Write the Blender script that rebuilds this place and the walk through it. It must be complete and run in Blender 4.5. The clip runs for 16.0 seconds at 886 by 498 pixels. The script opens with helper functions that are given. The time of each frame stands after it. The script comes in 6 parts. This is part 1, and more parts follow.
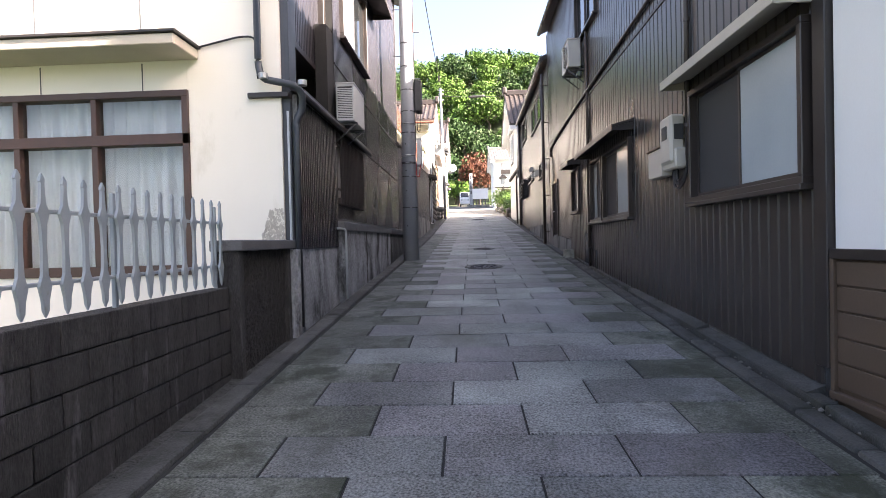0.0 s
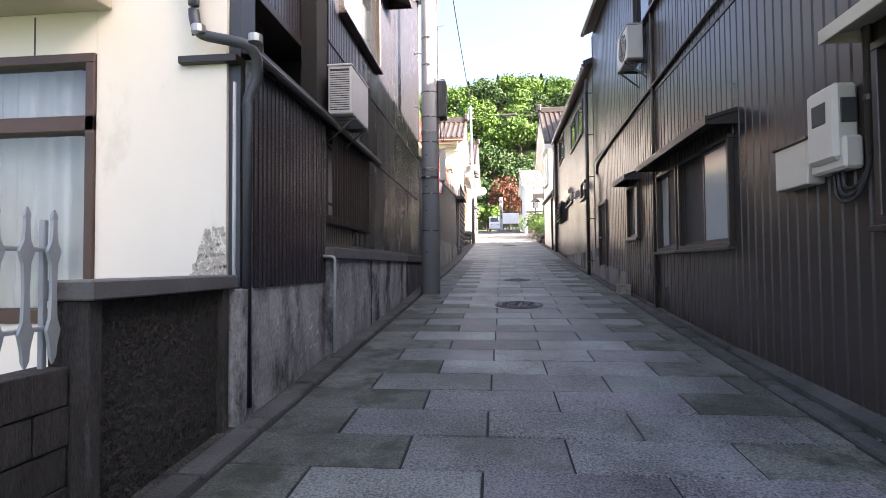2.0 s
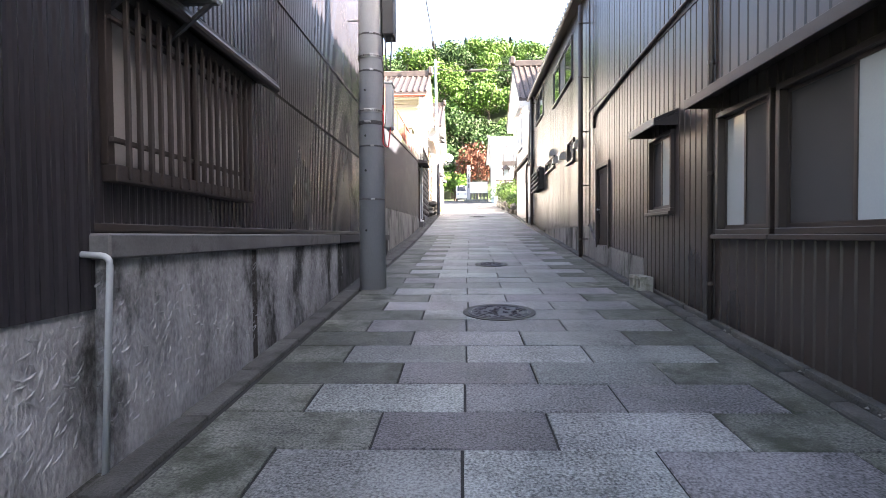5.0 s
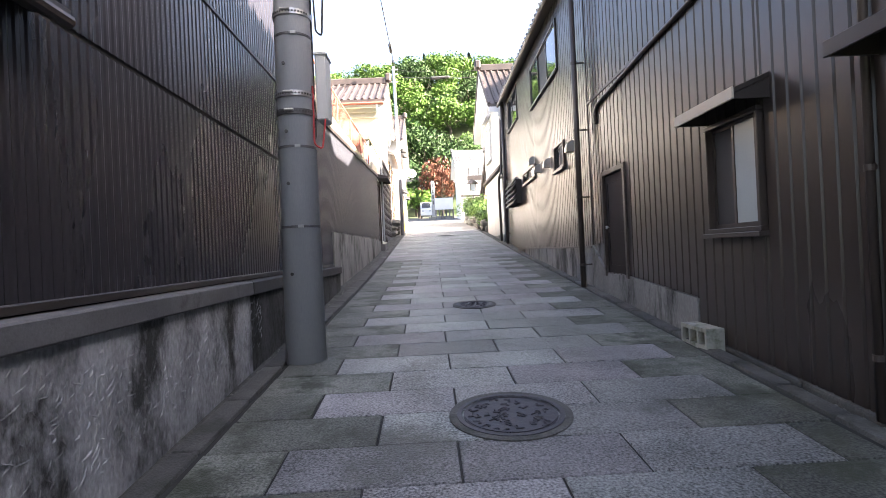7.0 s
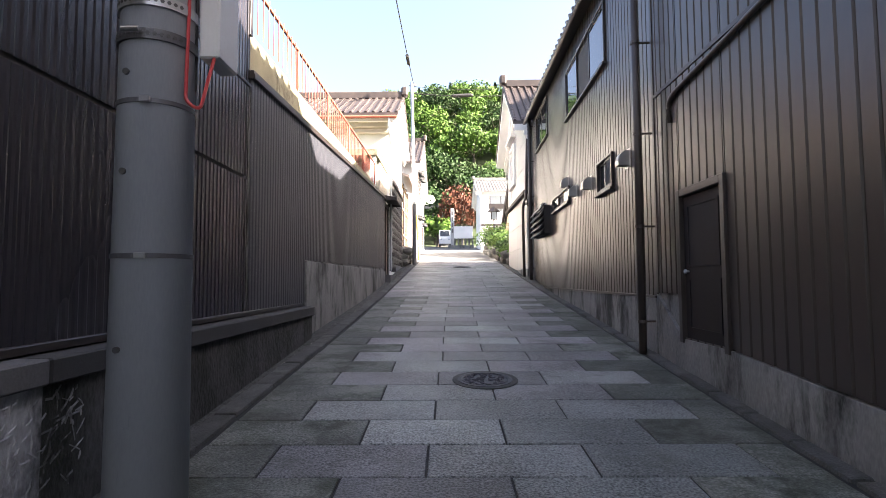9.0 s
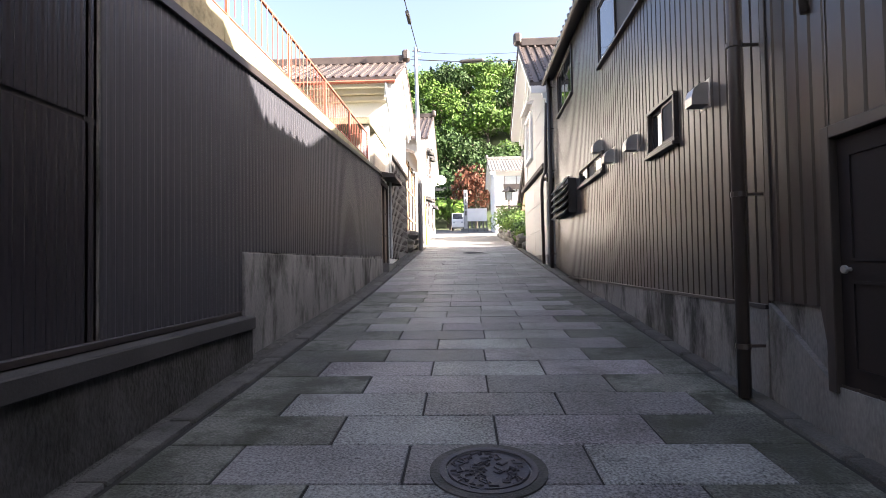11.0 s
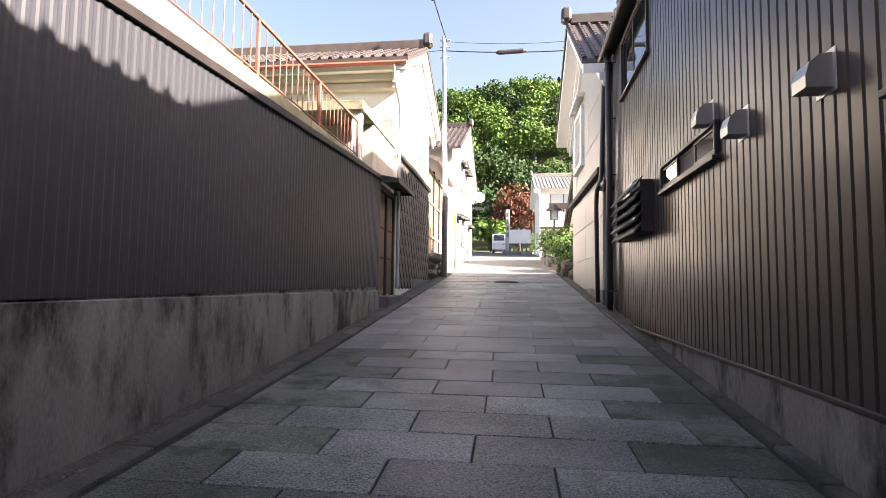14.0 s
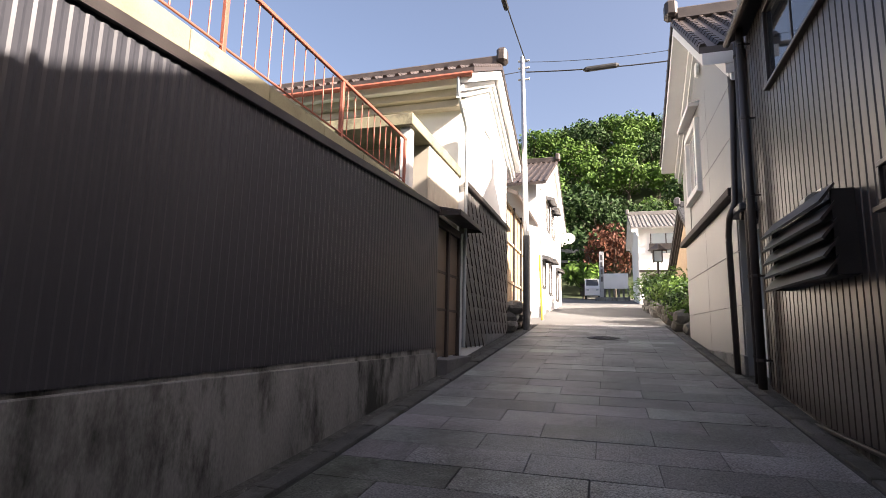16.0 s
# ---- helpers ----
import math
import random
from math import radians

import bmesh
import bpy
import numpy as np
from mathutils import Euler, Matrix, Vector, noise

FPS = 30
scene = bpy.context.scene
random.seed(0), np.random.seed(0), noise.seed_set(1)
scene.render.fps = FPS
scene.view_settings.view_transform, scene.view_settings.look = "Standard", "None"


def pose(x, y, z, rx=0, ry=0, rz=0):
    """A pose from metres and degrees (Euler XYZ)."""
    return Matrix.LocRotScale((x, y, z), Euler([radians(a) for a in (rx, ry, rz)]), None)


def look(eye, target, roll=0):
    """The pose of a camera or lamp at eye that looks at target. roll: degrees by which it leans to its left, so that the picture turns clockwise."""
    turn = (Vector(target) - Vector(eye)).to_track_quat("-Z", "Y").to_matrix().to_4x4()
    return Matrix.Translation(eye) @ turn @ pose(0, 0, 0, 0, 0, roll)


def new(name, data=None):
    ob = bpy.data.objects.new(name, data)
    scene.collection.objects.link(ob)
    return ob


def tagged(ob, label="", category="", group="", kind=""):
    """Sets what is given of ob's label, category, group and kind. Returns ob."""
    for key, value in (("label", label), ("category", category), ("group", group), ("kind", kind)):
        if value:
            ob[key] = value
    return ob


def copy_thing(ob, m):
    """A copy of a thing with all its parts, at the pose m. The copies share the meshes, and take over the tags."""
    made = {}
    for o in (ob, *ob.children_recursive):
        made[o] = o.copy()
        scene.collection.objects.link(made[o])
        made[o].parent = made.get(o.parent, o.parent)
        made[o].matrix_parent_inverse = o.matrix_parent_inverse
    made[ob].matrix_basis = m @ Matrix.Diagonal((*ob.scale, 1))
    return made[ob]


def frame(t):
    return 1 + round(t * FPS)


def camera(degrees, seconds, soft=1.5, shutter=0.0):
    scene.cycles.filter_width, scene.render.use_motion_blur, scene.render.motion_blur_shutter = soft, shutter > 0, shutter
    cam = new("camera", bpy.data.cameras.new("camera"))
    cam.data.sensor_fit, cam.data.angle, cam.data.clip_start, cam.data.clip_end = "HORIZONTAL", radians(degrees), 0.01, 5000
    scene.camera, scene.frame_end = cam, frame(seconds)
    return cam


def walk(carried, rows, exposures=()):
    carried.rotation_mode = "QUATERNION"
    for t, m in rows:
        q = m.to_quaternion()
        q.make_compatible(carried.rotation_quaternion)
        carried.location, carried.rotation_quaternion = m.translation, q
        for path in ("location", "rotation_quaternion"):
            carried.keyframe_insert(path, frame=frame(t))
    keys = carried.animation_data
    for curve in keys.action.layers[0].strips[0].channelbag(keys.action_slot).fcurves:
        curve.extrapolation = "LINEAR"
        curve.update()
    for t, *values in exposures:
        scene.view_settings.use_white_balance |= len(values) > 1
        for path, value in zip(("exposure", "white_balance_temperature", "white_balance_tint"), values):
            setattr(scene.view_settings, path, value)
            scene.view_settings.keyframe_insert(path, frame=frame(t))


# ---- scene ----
cam = camera(80.7, 16.0, soft=0.6)
PATH = [
    (0, (-0.059, -0.288, 1.59), (-0.148, 1.71, 1.559), -1.4),
    (0.5, (-0.069, 0.267, 1.635), (-0.176, 2.264, 1.654), -1.5),
    (1, (-0.138, 0.822, 1.651), (-0.3, 2.815, 1.676), -0.5),
    (1.5, (-0.15, 1.4, 1.664), (-0.27, 3.396, 1.701), -1.0),
    (2, (-0.095, 1.961, 1.702), (-0.293, 3.95, 1.767), -0.5),
    (2.5, (-0.109, 2.554, 1.754), (-0.23, 4.55, 1.817), -0.0),
    (3, (-0.162, 3.121, 1.766), (-0.218, 5.12, 1.802), -0.4),
    (3.2, (-0.185, 3.318, 1.795), (-0.26, 5.317, 1.785), -0.4),
    (5.3, (-0.111, 5.637, 1.956), (-0.182, 7.635, 1.904), -0.5),
    (5.5, (-0.117, 5.905, 1.988), (-0.201, 7.903, 1.966), -1.0),
    (6, (-0.174, 6.527, 2.003), (-0.29, 8.524, 1.97), -1.4),
    (6.5, (-0.244, 7.169, 2.088), (-0.185, 9.168, 2.05), -1.7),
    (7, (-0.208, 7.854, 2.161), (-0.147, 9.853, 2.169), -2.6),
    (7.5, (-0.187, 8.513, 2.239), (-0.151, 10.513, 2.264), -2.0),
    (8, (-0.088, 9.158, 2.278), (-0.039, 11.155, 2.358), -1.7),
    (8.5, (-0.009, 9.812, 2.293), (0.002, 11.808, 2.416), -1.2),
    (9, (0.094, 10.452, 2.337), (0.08, 12.448, 2.457), -0.3),
    (9.5, (0.152, 11.042, 2.384), (0.109, 13.041, 2.422), -0.9),
    (9.7, (0.176, 11.276, 2.384), (0.113, 13.275, 2.413), -1.3),
    (11.8, (0.515, 13.84, 2.55), (0.436, 15.837, 2.621), -0.8),
    (12, (0.562, 14.085, 2.551), (0.481, 16.082, 2.606), -0.7),
    (12.5, (0.645, 14.771, 2.626), (0.553, 16.767, 2.705), 0.2),
    (13, (0.747, 15.457, 2.691), (0.65, 17.452, 2.78), 0.1),
    (13.5, (0.79, 16.153, 2.748), (0.575, 18.139, 2.84), 0.8),
    (14, (0.835, 16.803, 2.795), (0.586, 18.783, 2.934), 0.7),
    (14.5, (0.861, 17.433, 2.84), (0.479, 19.385, 3.048), 1.5),
    (15, (0.855, 18.094, 2.92), (0.427, 20.034, 3.151), 2.0),
    (15.5, (0.82, 18.759, 3.0), (0.328, 20.679, 3.261), 1.2),
    (16, (0.78, 19.345, 3.062), (0.199, 21.234, 3.366), 1.3),
]
walk(cam, [(t, look(eye, target, roll)) for t, eye, target, roll in PATH],
     exposures=[(0.0, 3.25, 6900, 19), (3.0, 3.5, 6850, 18), (5.5, 4.0, 6850, 16), (9.0, 3.2, 6850, 17), (12.5, 3.0, 6900, 18), (14.0, 2.75, 7050, 19), (16.0, 2.05, 7050, 19)])
# ---------------------------------------------------------------- light
SLOPE = 0.0765
SUN = Vector((1.0, -0.30, 0.677)).normalized()
sun_data = bpy.data.lights.new("sun", "SUN")
sun_data.energy, sun_data.angle, sun_data.color = 5.0, radians(0.53), (1.0, 0.94, 0.85)
sun_lamp = new("sun", sun_data)
sun_lamp.matrix_world = look((40, -16, 40), Vector((40, -16, 40)) - SUN)
world = bpy.data.worlds.new("sky")
scene.world = world
world.use_nodes = True
sky = world.node_tree.nodes.new("ShaderNodeTexSky")
sky.sky_type, sky.sun_disc = "NISHITA", False
sky.sun_elevation = math.asin(SUN.z)
sky.sun_rotation = math.atan2(SUN.x, SUN.y)
sky.air_density, sky.dust_density, sky.ozone_density = 0.9, 5.0, 1.0
back = world.node_tree.nodes["Background"]
back.inputs["Strength"].default_value = 0.075
world.node_tree.links.new(sky.outputs[0], back.inputs["Color"])


# ---------------------------------------------------------------- materials
def nodes_of(name):
    m = bpy.data.materials.new(name)
    m.use_nodes = True
    nt = m.node_tree
    return m, nt, nt.nodes["Principled BSDF"]


def mat(name, c1, c2, rough=0.7, scale=4.0, fine=60.0, bump=0.15, metal=0.0, stretch=(1, 1, 1), vary=0.0, spec=0.5, dirt=None, dirt_scale=1.5, dirt_low=0.52, isle=False, tints=None, bump_dist=0.01, rough_var=0.12, grain=0.45):
    """Two colours mixed by noise at two scales, optional per-piece change, stains and relief."""
    m, nt, p = nodes_of(name)
    N, L = nt.nodes.new, nt.links.new
    geo = N("ShaderNodeTexCoord")
    mp = N("ShaderNodeMapping")
    mp.inputs["Scale"].default_value = stretch
    pos = N("ShaderNodeNewGeometry")
    L(pos.outputs["Position"], mp.inputs["Vector"])
    n1, n2 = N("ShaderNodeTexNoise"), N("ShaderNodeTexNoise")
    for n, s, d in ((n1, scale, 5), (n2, fine, 3)):
        n.inputs["Scale"].default_value, n.inputs["Detail"].default_value = s, d
        L(mp.outputs[0], n.inputs["Vector"])
    add = N("ShaderNodeMath")
    add.operation = "MULTIPLY_ADD"
    L(n2.outputs["Fac"], add.inputs[0])
    add.inputs[1].default_value = grain
    half = N("ShaderNodeMath")
    half.operation = "MULTIPLY_ADD"
    L(n1.outputs["Fac"], half.inputs[0])
    half.inputs[1].default_value, half.inputs[2].default_value = 1.3, -0.4 - (grain - 0.45) * 0.5
    L(half.outputs[0], add.inputs[2])
    mix = N("ShaderNodeMix")
    mix.data_type = "RGBA"
    mix.inputs["A"].default_value, mix.inputs["B"].default_value = (*c1, 1), (*c2, 1)
    mix.clamp_factor = True
    L(add.outputs[0], mix.inputs["Factor"])
    col = mix.outputs["Result"]
    if vary:
        hs = N("ShaderNodeHueSaturation")
        src = pos.outputs["Random Per Island"]
        if not isle:
            src = N("ShaderNodeObjectInfo").outputs["Random"]
        mr = N("ShaderNodeMapRange")
        mr.inputs["To Min"].default_value, mr.inputs["To Max"].default_value = 1 - vary, 1 + vary
        L(src, mr.inputs["Value"])
        L(mr.outputs[0], hs.inputs["Value"])
        L(col, hs.inputs["Color"])
        col = hs.outputs["Color"]
        if tints:
            tm = N("ShaderNodeMix")
            tm.data_type = "RGBA"
            wn = N("ShaderNodeTexWhiteNoise")
            wn.noise_dimensions = "1D"
            L(src, wn.inputs["W"])
            L(wn.outputs["Value"], tm.inputs["Factor"])
            tm.inputs["A"].default_value, tm.inputs["B"].default_value = (*tints[0], 1), (*tints[1], 1)
            mu = N("ShaderNodeMix")
            mu.data_type, mu.blend_type = "RGBA", "MULTIPLY"
            mu.inputs["Factor"].default_value = 1.0
            L(col, mu.inputs["A"])
            L(tm.outputs["Result"], mu.inputs["B"])
            col = mu.outputs["Result"]
    if dirt:
        n3 = N("ShaderNodeTexNoise")
        n3.inputs["Scale"].default_value, n3.inputs["Detail"].default_value = dirt_scale, 8
        n3.inputs["Roughness"].default_value = 0.7
        L(mp.outputs[0], n3.inputs["Vector"])
        r3 = N("ShaderNodeMapRange")
        r3.inputs["From Min"].default_value, r3.inputs["From Max"].default_value = dirt_low, dirt_low + 0.14
        L(n3.outputs["Fac"], r3.inputs["Value"])
        mx = N("ShaderNodeMix")
        mx.data_type = "RGBA"
        L(r3.outputs[0], mx.inputs["Factor"])
        L(col, mx.inputs["A"])
        mx.inputs["B"].default_value = (*dirt, 1)
        col = mx.outputs["Result"]
    L(col, p.inputs["Base Color"])
    rr = N("ShaderNodeMapRange")
    rr.inputs["To Min"].default_value, rr.inputs["To Max"].default_value = max(rough - rough_var, 0.03), min(rough + rough_var, 1)
    L(n1.outputs["Fac"], rr.inputs["Value"])
    L(rr.outputs[0], p.inputs["Roughness"])
    p.inputs["Metallic"].default_value = metal
    p.inputs["Specular IOR Level"].default_value = spec
    if bump:
        b = N("ShaderNodeBump")
        b.inputs["Strength"].default_value, b.inputs["Distance"].default_value = bump, bump_dist
        L(add.outputs[0], b.inputs["Height"])
        L(b.outputs[0], p.inputs["Normal"])
    return m


def glass_mat(name, tint=(0.9, 0.95, 0.95), rough=0.0):
    m, nt, p = nodes_of(name)
    p.inputs["Base Color"].default_value = (*tint, 1)
    p.inputs["Transmission Weight"].default_value = 1.0
    p.inputs["Roughness"].default_value = rough
    p.inputs["IOR"].default_value = 1.45
    return m


PAVER = mat("paving_stone", (0.022, 0.024, 0.025), (0.33, 0.335, 0.33), 0.5, 1.3, 66, 0.8, grain=2.3, vary=0.36, tints=((0.86, 0.80, 0.86), (1.0, 1.07, 1.03)), dirt=(0.055, 0.058, 0.05), dirt_scale=0.9, dirt_low=0.56, bump_dist=0.006)
PAVER_FAR = mat("paving_stone_far", (0.022, 0.024, 0.025), (0.33, 0.335, 0.33), 0.5, 1.3, 66, 0.8, grain=2.3, vary=0.36, tints=((0.86, 0.80, 0.86), (1.0, 1.07, 1.03)), isle=True, dirt=(0.055, 0.058, 0.05), dirt_scale=0.9, dirt_low=0.56, bump_dist=0.006)
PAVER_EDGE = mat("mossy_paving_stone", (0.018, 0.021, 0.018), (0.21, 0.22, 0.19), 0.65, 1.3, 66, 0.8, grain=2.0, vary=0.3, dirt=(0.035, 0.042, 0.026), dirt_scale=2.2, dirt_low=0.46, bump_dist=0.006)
JOINT = mat("joint_mortar", (0.012, 0.012, 0.011), (0.03, 0.03, 0.028), 0.9, 6, 90, 0.3)
KERB = mat("kerb_concrete", (0.024, 0.025, 0.023), (0.115, 0.115, 0.108), 0.85, 3, 70, 0.9, grain=1.0, vary=0.2, dirt=(0.035, 0.037, 0.03), dirt_scale=2.2, dirt_low=0.5)
SOIL = mat("gutter_grit", (0.02, 0.02, 0.018), (0.11, 0.11, 0.10), 0.95, 9, 50, 1.0, grain=1.2, dirt=(0.03, 0.033, 0.025), dirt_scale=3, bump_dist=0.03)
CLAD_R = mat("brown_metal_cladding", (0.034, 0.027, 0.024), (0.050, 0.041, 0.036), 0.32, 0.7, 30, 0.05, stretch=(1, 1, 0.35), spec=0.45, dirt=(0.05, 0.042, 0.037), dirt_scale=2.5, dirt_low=0.58)
CLAD_L = mat("dark_metal_cladding", (0.021, 0.020, 0.024), (0.033, 0.031, 0.036), 0.26, 0.7, 30, 0.05, stretch=(1, 1, 0.3), spec=0.5, dirt=(0.036, 0.033, 0.034), dirt_scale=2.5, dirt_low=0.6)
CLAD_F = mat("matt_slate_cladding", (0.038, 0.039, 0.046), (0.054, 0.055, 0.063), 0.38, 0.7, 30, 0.05, stretch=(1, 1, 0.3), spec=0.22, dirt=(0.05, 0.05, 0.055), dirt_scale=2.5, dirt_low=0.6)
TRIM = mat("dark_brown_trim", (0.022, 0.017, 0.015), (0.042, 0.034, 0.03), 0.45, 3, 60, 0.1)
SASH = mat("bronze_aluminium", (0.028, 0.021, 0.018), (0.05, 0.039, 0.034), 0.38, 3, 80, 0.04, spec=0.6)
SASH_RED = mat("red_brown_sash", (0.045, 0.024, 0.018), (0.085, 0.045, 0.034), 0.45, 3, 60, 0.06)
PIPE = mat("brown_drain_pipe", (0.04, 0.03, 0.026), (0.07, 0.055, 0.048), 0.42, 4, 60, 0.05)
PIPE_G = mat("grey_drain_pipe", (0.03, 0.036, 0.045), (0.055, 0.062, 0.074), 0.45, 4, 60, 0.05)
PIPE_W = mat("pale_pvc_pipe", (0.28, 0.31, 0.33), (0.42, 0.45, 0.46), 0.5, 4, 60, 0.05)
CABLE = mat("black_cable", (0.012, 0.012, 0.012), (0.03, 0.03, 0.03), 0.6, 8, 60, 0)
STUCCO = mat("cream_stucco", (0.74, 0.70, 0.61), (0.83, 0.79, 0.70), 0.85, 1.2, 150, 0.35, stretch=(1, 1, 0.45), dirt=(0.66, 0.62, 0.52), dirt_scale=1.6, dirt_low=0.6)
STAIN = mat("stained_stucco", (0.42, 0.38, 0.32), (0.60, 0.56, 0.48), 0.95, 14, 70, 0.8)
WHITE = mat("white_plaster", (0.72, 0.72, 0.70), (0.82, 0.82, 0.80), 0.8, 1.0, 120, 0.12, stretch=(1, 1, 0.5), dirt=(0.68, 0.68, 0.65), dirt_scale=1.2, dirt_low=0.62)
GREYPANEL = mat("grey_siding_panel", (0.24, 0.245, 0.24), (0.33, 0.335, 0.33), 0.45, 1.0, 90, 0.1, vary=0.06, dirt=(0.32, 0.31, 0.28), dirt_scale=1.4, dirt_low=0.58)
PLINTH = mat("rough_plaster_plinth", (0.11, 0.115, 0.122), (0.46, 0.47, 0.485), 0.9, 3.5, 38, 1.0, grain=0.9, dirt=(0.03, 0.031, 0.03), dirt_scale=1.8, dirt_low=0.50, stretch=(1, 1, 0.55), bump_dist=0.02)
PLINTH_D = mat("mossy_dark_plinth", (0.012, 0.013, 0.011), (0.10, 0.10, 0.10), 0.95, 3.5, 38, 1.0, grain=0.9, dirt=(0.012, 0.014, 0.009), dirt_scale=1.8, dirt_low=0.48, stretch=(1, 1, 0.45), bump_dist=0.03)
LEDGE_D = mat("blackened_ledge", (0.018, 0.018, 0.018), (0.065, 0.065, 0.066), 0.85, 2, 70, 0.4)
CONC = mat("weathered_concrete", (0.095, 0.098, 0.098), (0.28, 0.28, 0.27), 0.9, 2.0, 60, 0.6, grain=0.8, dirt=(0.022, 0.024, 0.02), dirt_scale=1.7, dirt_low=0.48, stretch=(1, 1, 0.35))
CONC_PALE = mat("lichen_concrete", (0.19, 0.175, 0.11), (0.34, 0.315, 0.21), 0.9, 3, 60, 0.4, dirt=(0.10, 0.09, 0.06), dirt_scale=2.0, dirt_low=0.55, vary=0.12)
LEDGE = mat("ledge_concrete", (0.05, 0.05, 0.052), (0.17, 0.17, 0.172), 0.8, 2, 70, 0.3, dirt=(0.05, 0.05, 0.05), dirt_scale=2.0, dirt_low=0.55)
BLOCK = mat("dark_concrete_block", (0.010, 0.009, 0.009), (0.075, 0.07, 0.068), 0.9, 6, 60, 1.0, grain=1.3, vary=0.2, dirt=(0.17, 0.165, 0.165), dirt_scale=2.6, dirt_low=0.575, stretch=(2.2, 2.2, 0.4), bump_dist=0.014)
ROUGHCAST = mat("dark_roughcast", (0.012, 0.010, 0.009), (0.05, 0.044, 0.039), 0.95, 26, 60, 1.0, bump_dist=0.05)
BLOCK_PALE = mat("pale_concrete_block", (0.22, 0.22, 0.19), (0.34, 0.34, 0.30), 0.95, 8, 80, 0.7, dirt=(0.12, 0.13, 0.09), dirt_scale=5)
FENCE = mat("grey_painted_iron", (0.24, 0.27, 0.29), (0.34, 0.37, 0.39), 0.5, 6, 60, 0.1, dirt=(0.20, 0.20, 0.19), dirt_scale=9, dirt_low=0.62)
POLE = mat("concrete_pole", (0.26, 0.275, 0.295), (0.40, 0.415, 0.435), 0.85, 1.5, 90, 0.25, stretch=(1, 1, 0.25), dirt=(0.13, 0.135, 0.14), dirt_scale=4, dirt_low=0.58)
STEEL = mat("galvanised_steel", (0.32, 0.33, 0.34), (0.5, 0.5, 0.5), 0.4, 10, 60, 0.1, metal=0.8)
BAND = mat("dark_steel_band", (0.06, 0.06, 0.065), (0.14, 0.14, 0.145), 0.5, 10, 60, 0.1, metal=0.5)
IRON = mat("cast_iron", (0.035, 0.033, 0.04), (0.085, 0.08, 0.09), 0.55, 12, 120, 0.5, metal=0.4)
ACWHITE = mat("aged_white_casing", (0.50, 0.50, 0.48), (0.62, 0.62, 0.60), 0.5, 3, 60, 0.05, dirt=(0.42, 0.41, 0.38), dirt_scale=5, dirt_low=0.6)
ACDARK = mat("dark_grille", (0.03, 0.03, 0.03), (0.06, 0.06, 0.06), 0.6, 6, 60, 0.1)
METER = mat("beige_plastic", (0.50, 0.46, 0.39), (0.60, 0.56, 0.48), 0.5, 3, 60, 0.05)
HOOD = mat("brushed_hood_metal", (0.40, 0.38, 0.35), (0.52, 0.50, 0.47), 0.35, 6, 60, 0.05, metal=0.6)
EAVE = mat("cream_canopy_paint", (0.42, 0.38, 0.31), (0.55, 0.50, 0.42), 0.6, 2, 60, 0.1)
RAIL = mat("rust_red_paint", (0.26, 0.075, 0.045), (0.40, 0.13, 0.085), 0.55, 6, 60, 0.15, dirt=(0.24, 0.08, 0.05), dirt_scale=9, dirt_low=0.6)
TILE = mat("brown_roof_tile", (0.028, 0.022, 0.02), (0.085, 0.066, 0.058), 0.5, 3, 50, 0.2, vary=0.25)
TILE_D = mat("dark_roof_tile", (0.04, 0.04, 0.043), (0.09, 0.09, 0.095), 0.45, 3, 50, 0.2, vary=0.25)
TILE_W = mat("weathered_roof_tile", (0.10, 0.097, 0.094), (0.22, 0.21, 0.20), 0.7, 3, 50, 0.3, vary=0.2)
WOOD = mat("weathered_board", (0.26, 0.18, 0.11), (0.44, 0.33, 0.22), 0.8, 3, 40, 0.4, stretch=(8, 8, 0.5), vary=0.35)
WOOD_D = mat("dark_timber", (0.014, 0.010, 0.009), (0.040, 0.029, 0.024), 0.75, 3, 40, 0.3, stretch=(8, 8, 0.5), vary=0.15)
BROWNPANEL = mat("brown_panel_paint", (0.075, 0.05, 0.033), (0.11, 0.075, 0.052), 0.6, 2, 60, 0.15)
DOOR = mat("dark_door_paint", (0.012, 0.010, 0.010), (0.024, 0.020, 0.020), 0.7, 2, 60, 0.05, spec=0.2)
# Near-black backing of walls and cores; also paints the bay recess's shade.
DARK = mat("dark_backing", (0.012, 0.012, 0.012), (0.03, 0.028, 0.026), 0.95, 2, 30, 0)
PLATE = mat("dark_metal_plate", (0.03, 0.028, 0.028), (0.085, 0.075, 0.07), 0.6, 4, 60, 0.3, vary=0.3, dirt=(0.11, 0.085, 0.07), dirt_scale=7, dirt_low=0.6)
CURTAIN = mat("white_net_curtain", (0.66, 0.66, 0.68), (0.80, 0.80, 0.82), 0.9, 3, 200, 0.1)
SHOJI = mat("pale_paper_screen", (0.24, 0.225, 0.215), (0.36, 0.34, 0.33), 0.9, 2, 90, 0.05)
FROST = mat("frosted_pane", (0.36, 0.41, 0.43), (0.43, 0.48, 0.50), 0.12, 2, 60, 0.0, rough_var=0.04)
NETTING = mat("dark_insect_screen", (0.035, 0.036, 0.038), (0.055, 0.056, 0.058), 0.75, 2, 300, 0.1)
GLASS = glass_mat("window_glass")
MIRRORISH = mat("dark_reflecting_glass", (0.015, 0.017, 0.018), (0.022, 0.025, 0.026), 0.04, 1, 20, 0.0, spec=0.9, rough_var=0.02)
LEAF1 = mat("spring_leaf", (0.035, 0.085, 0.010), (0.085, 0.16, 0.024), 0.6, 0.25, 3, 0.0, vary=0.32, isle=True, spec=0.25)
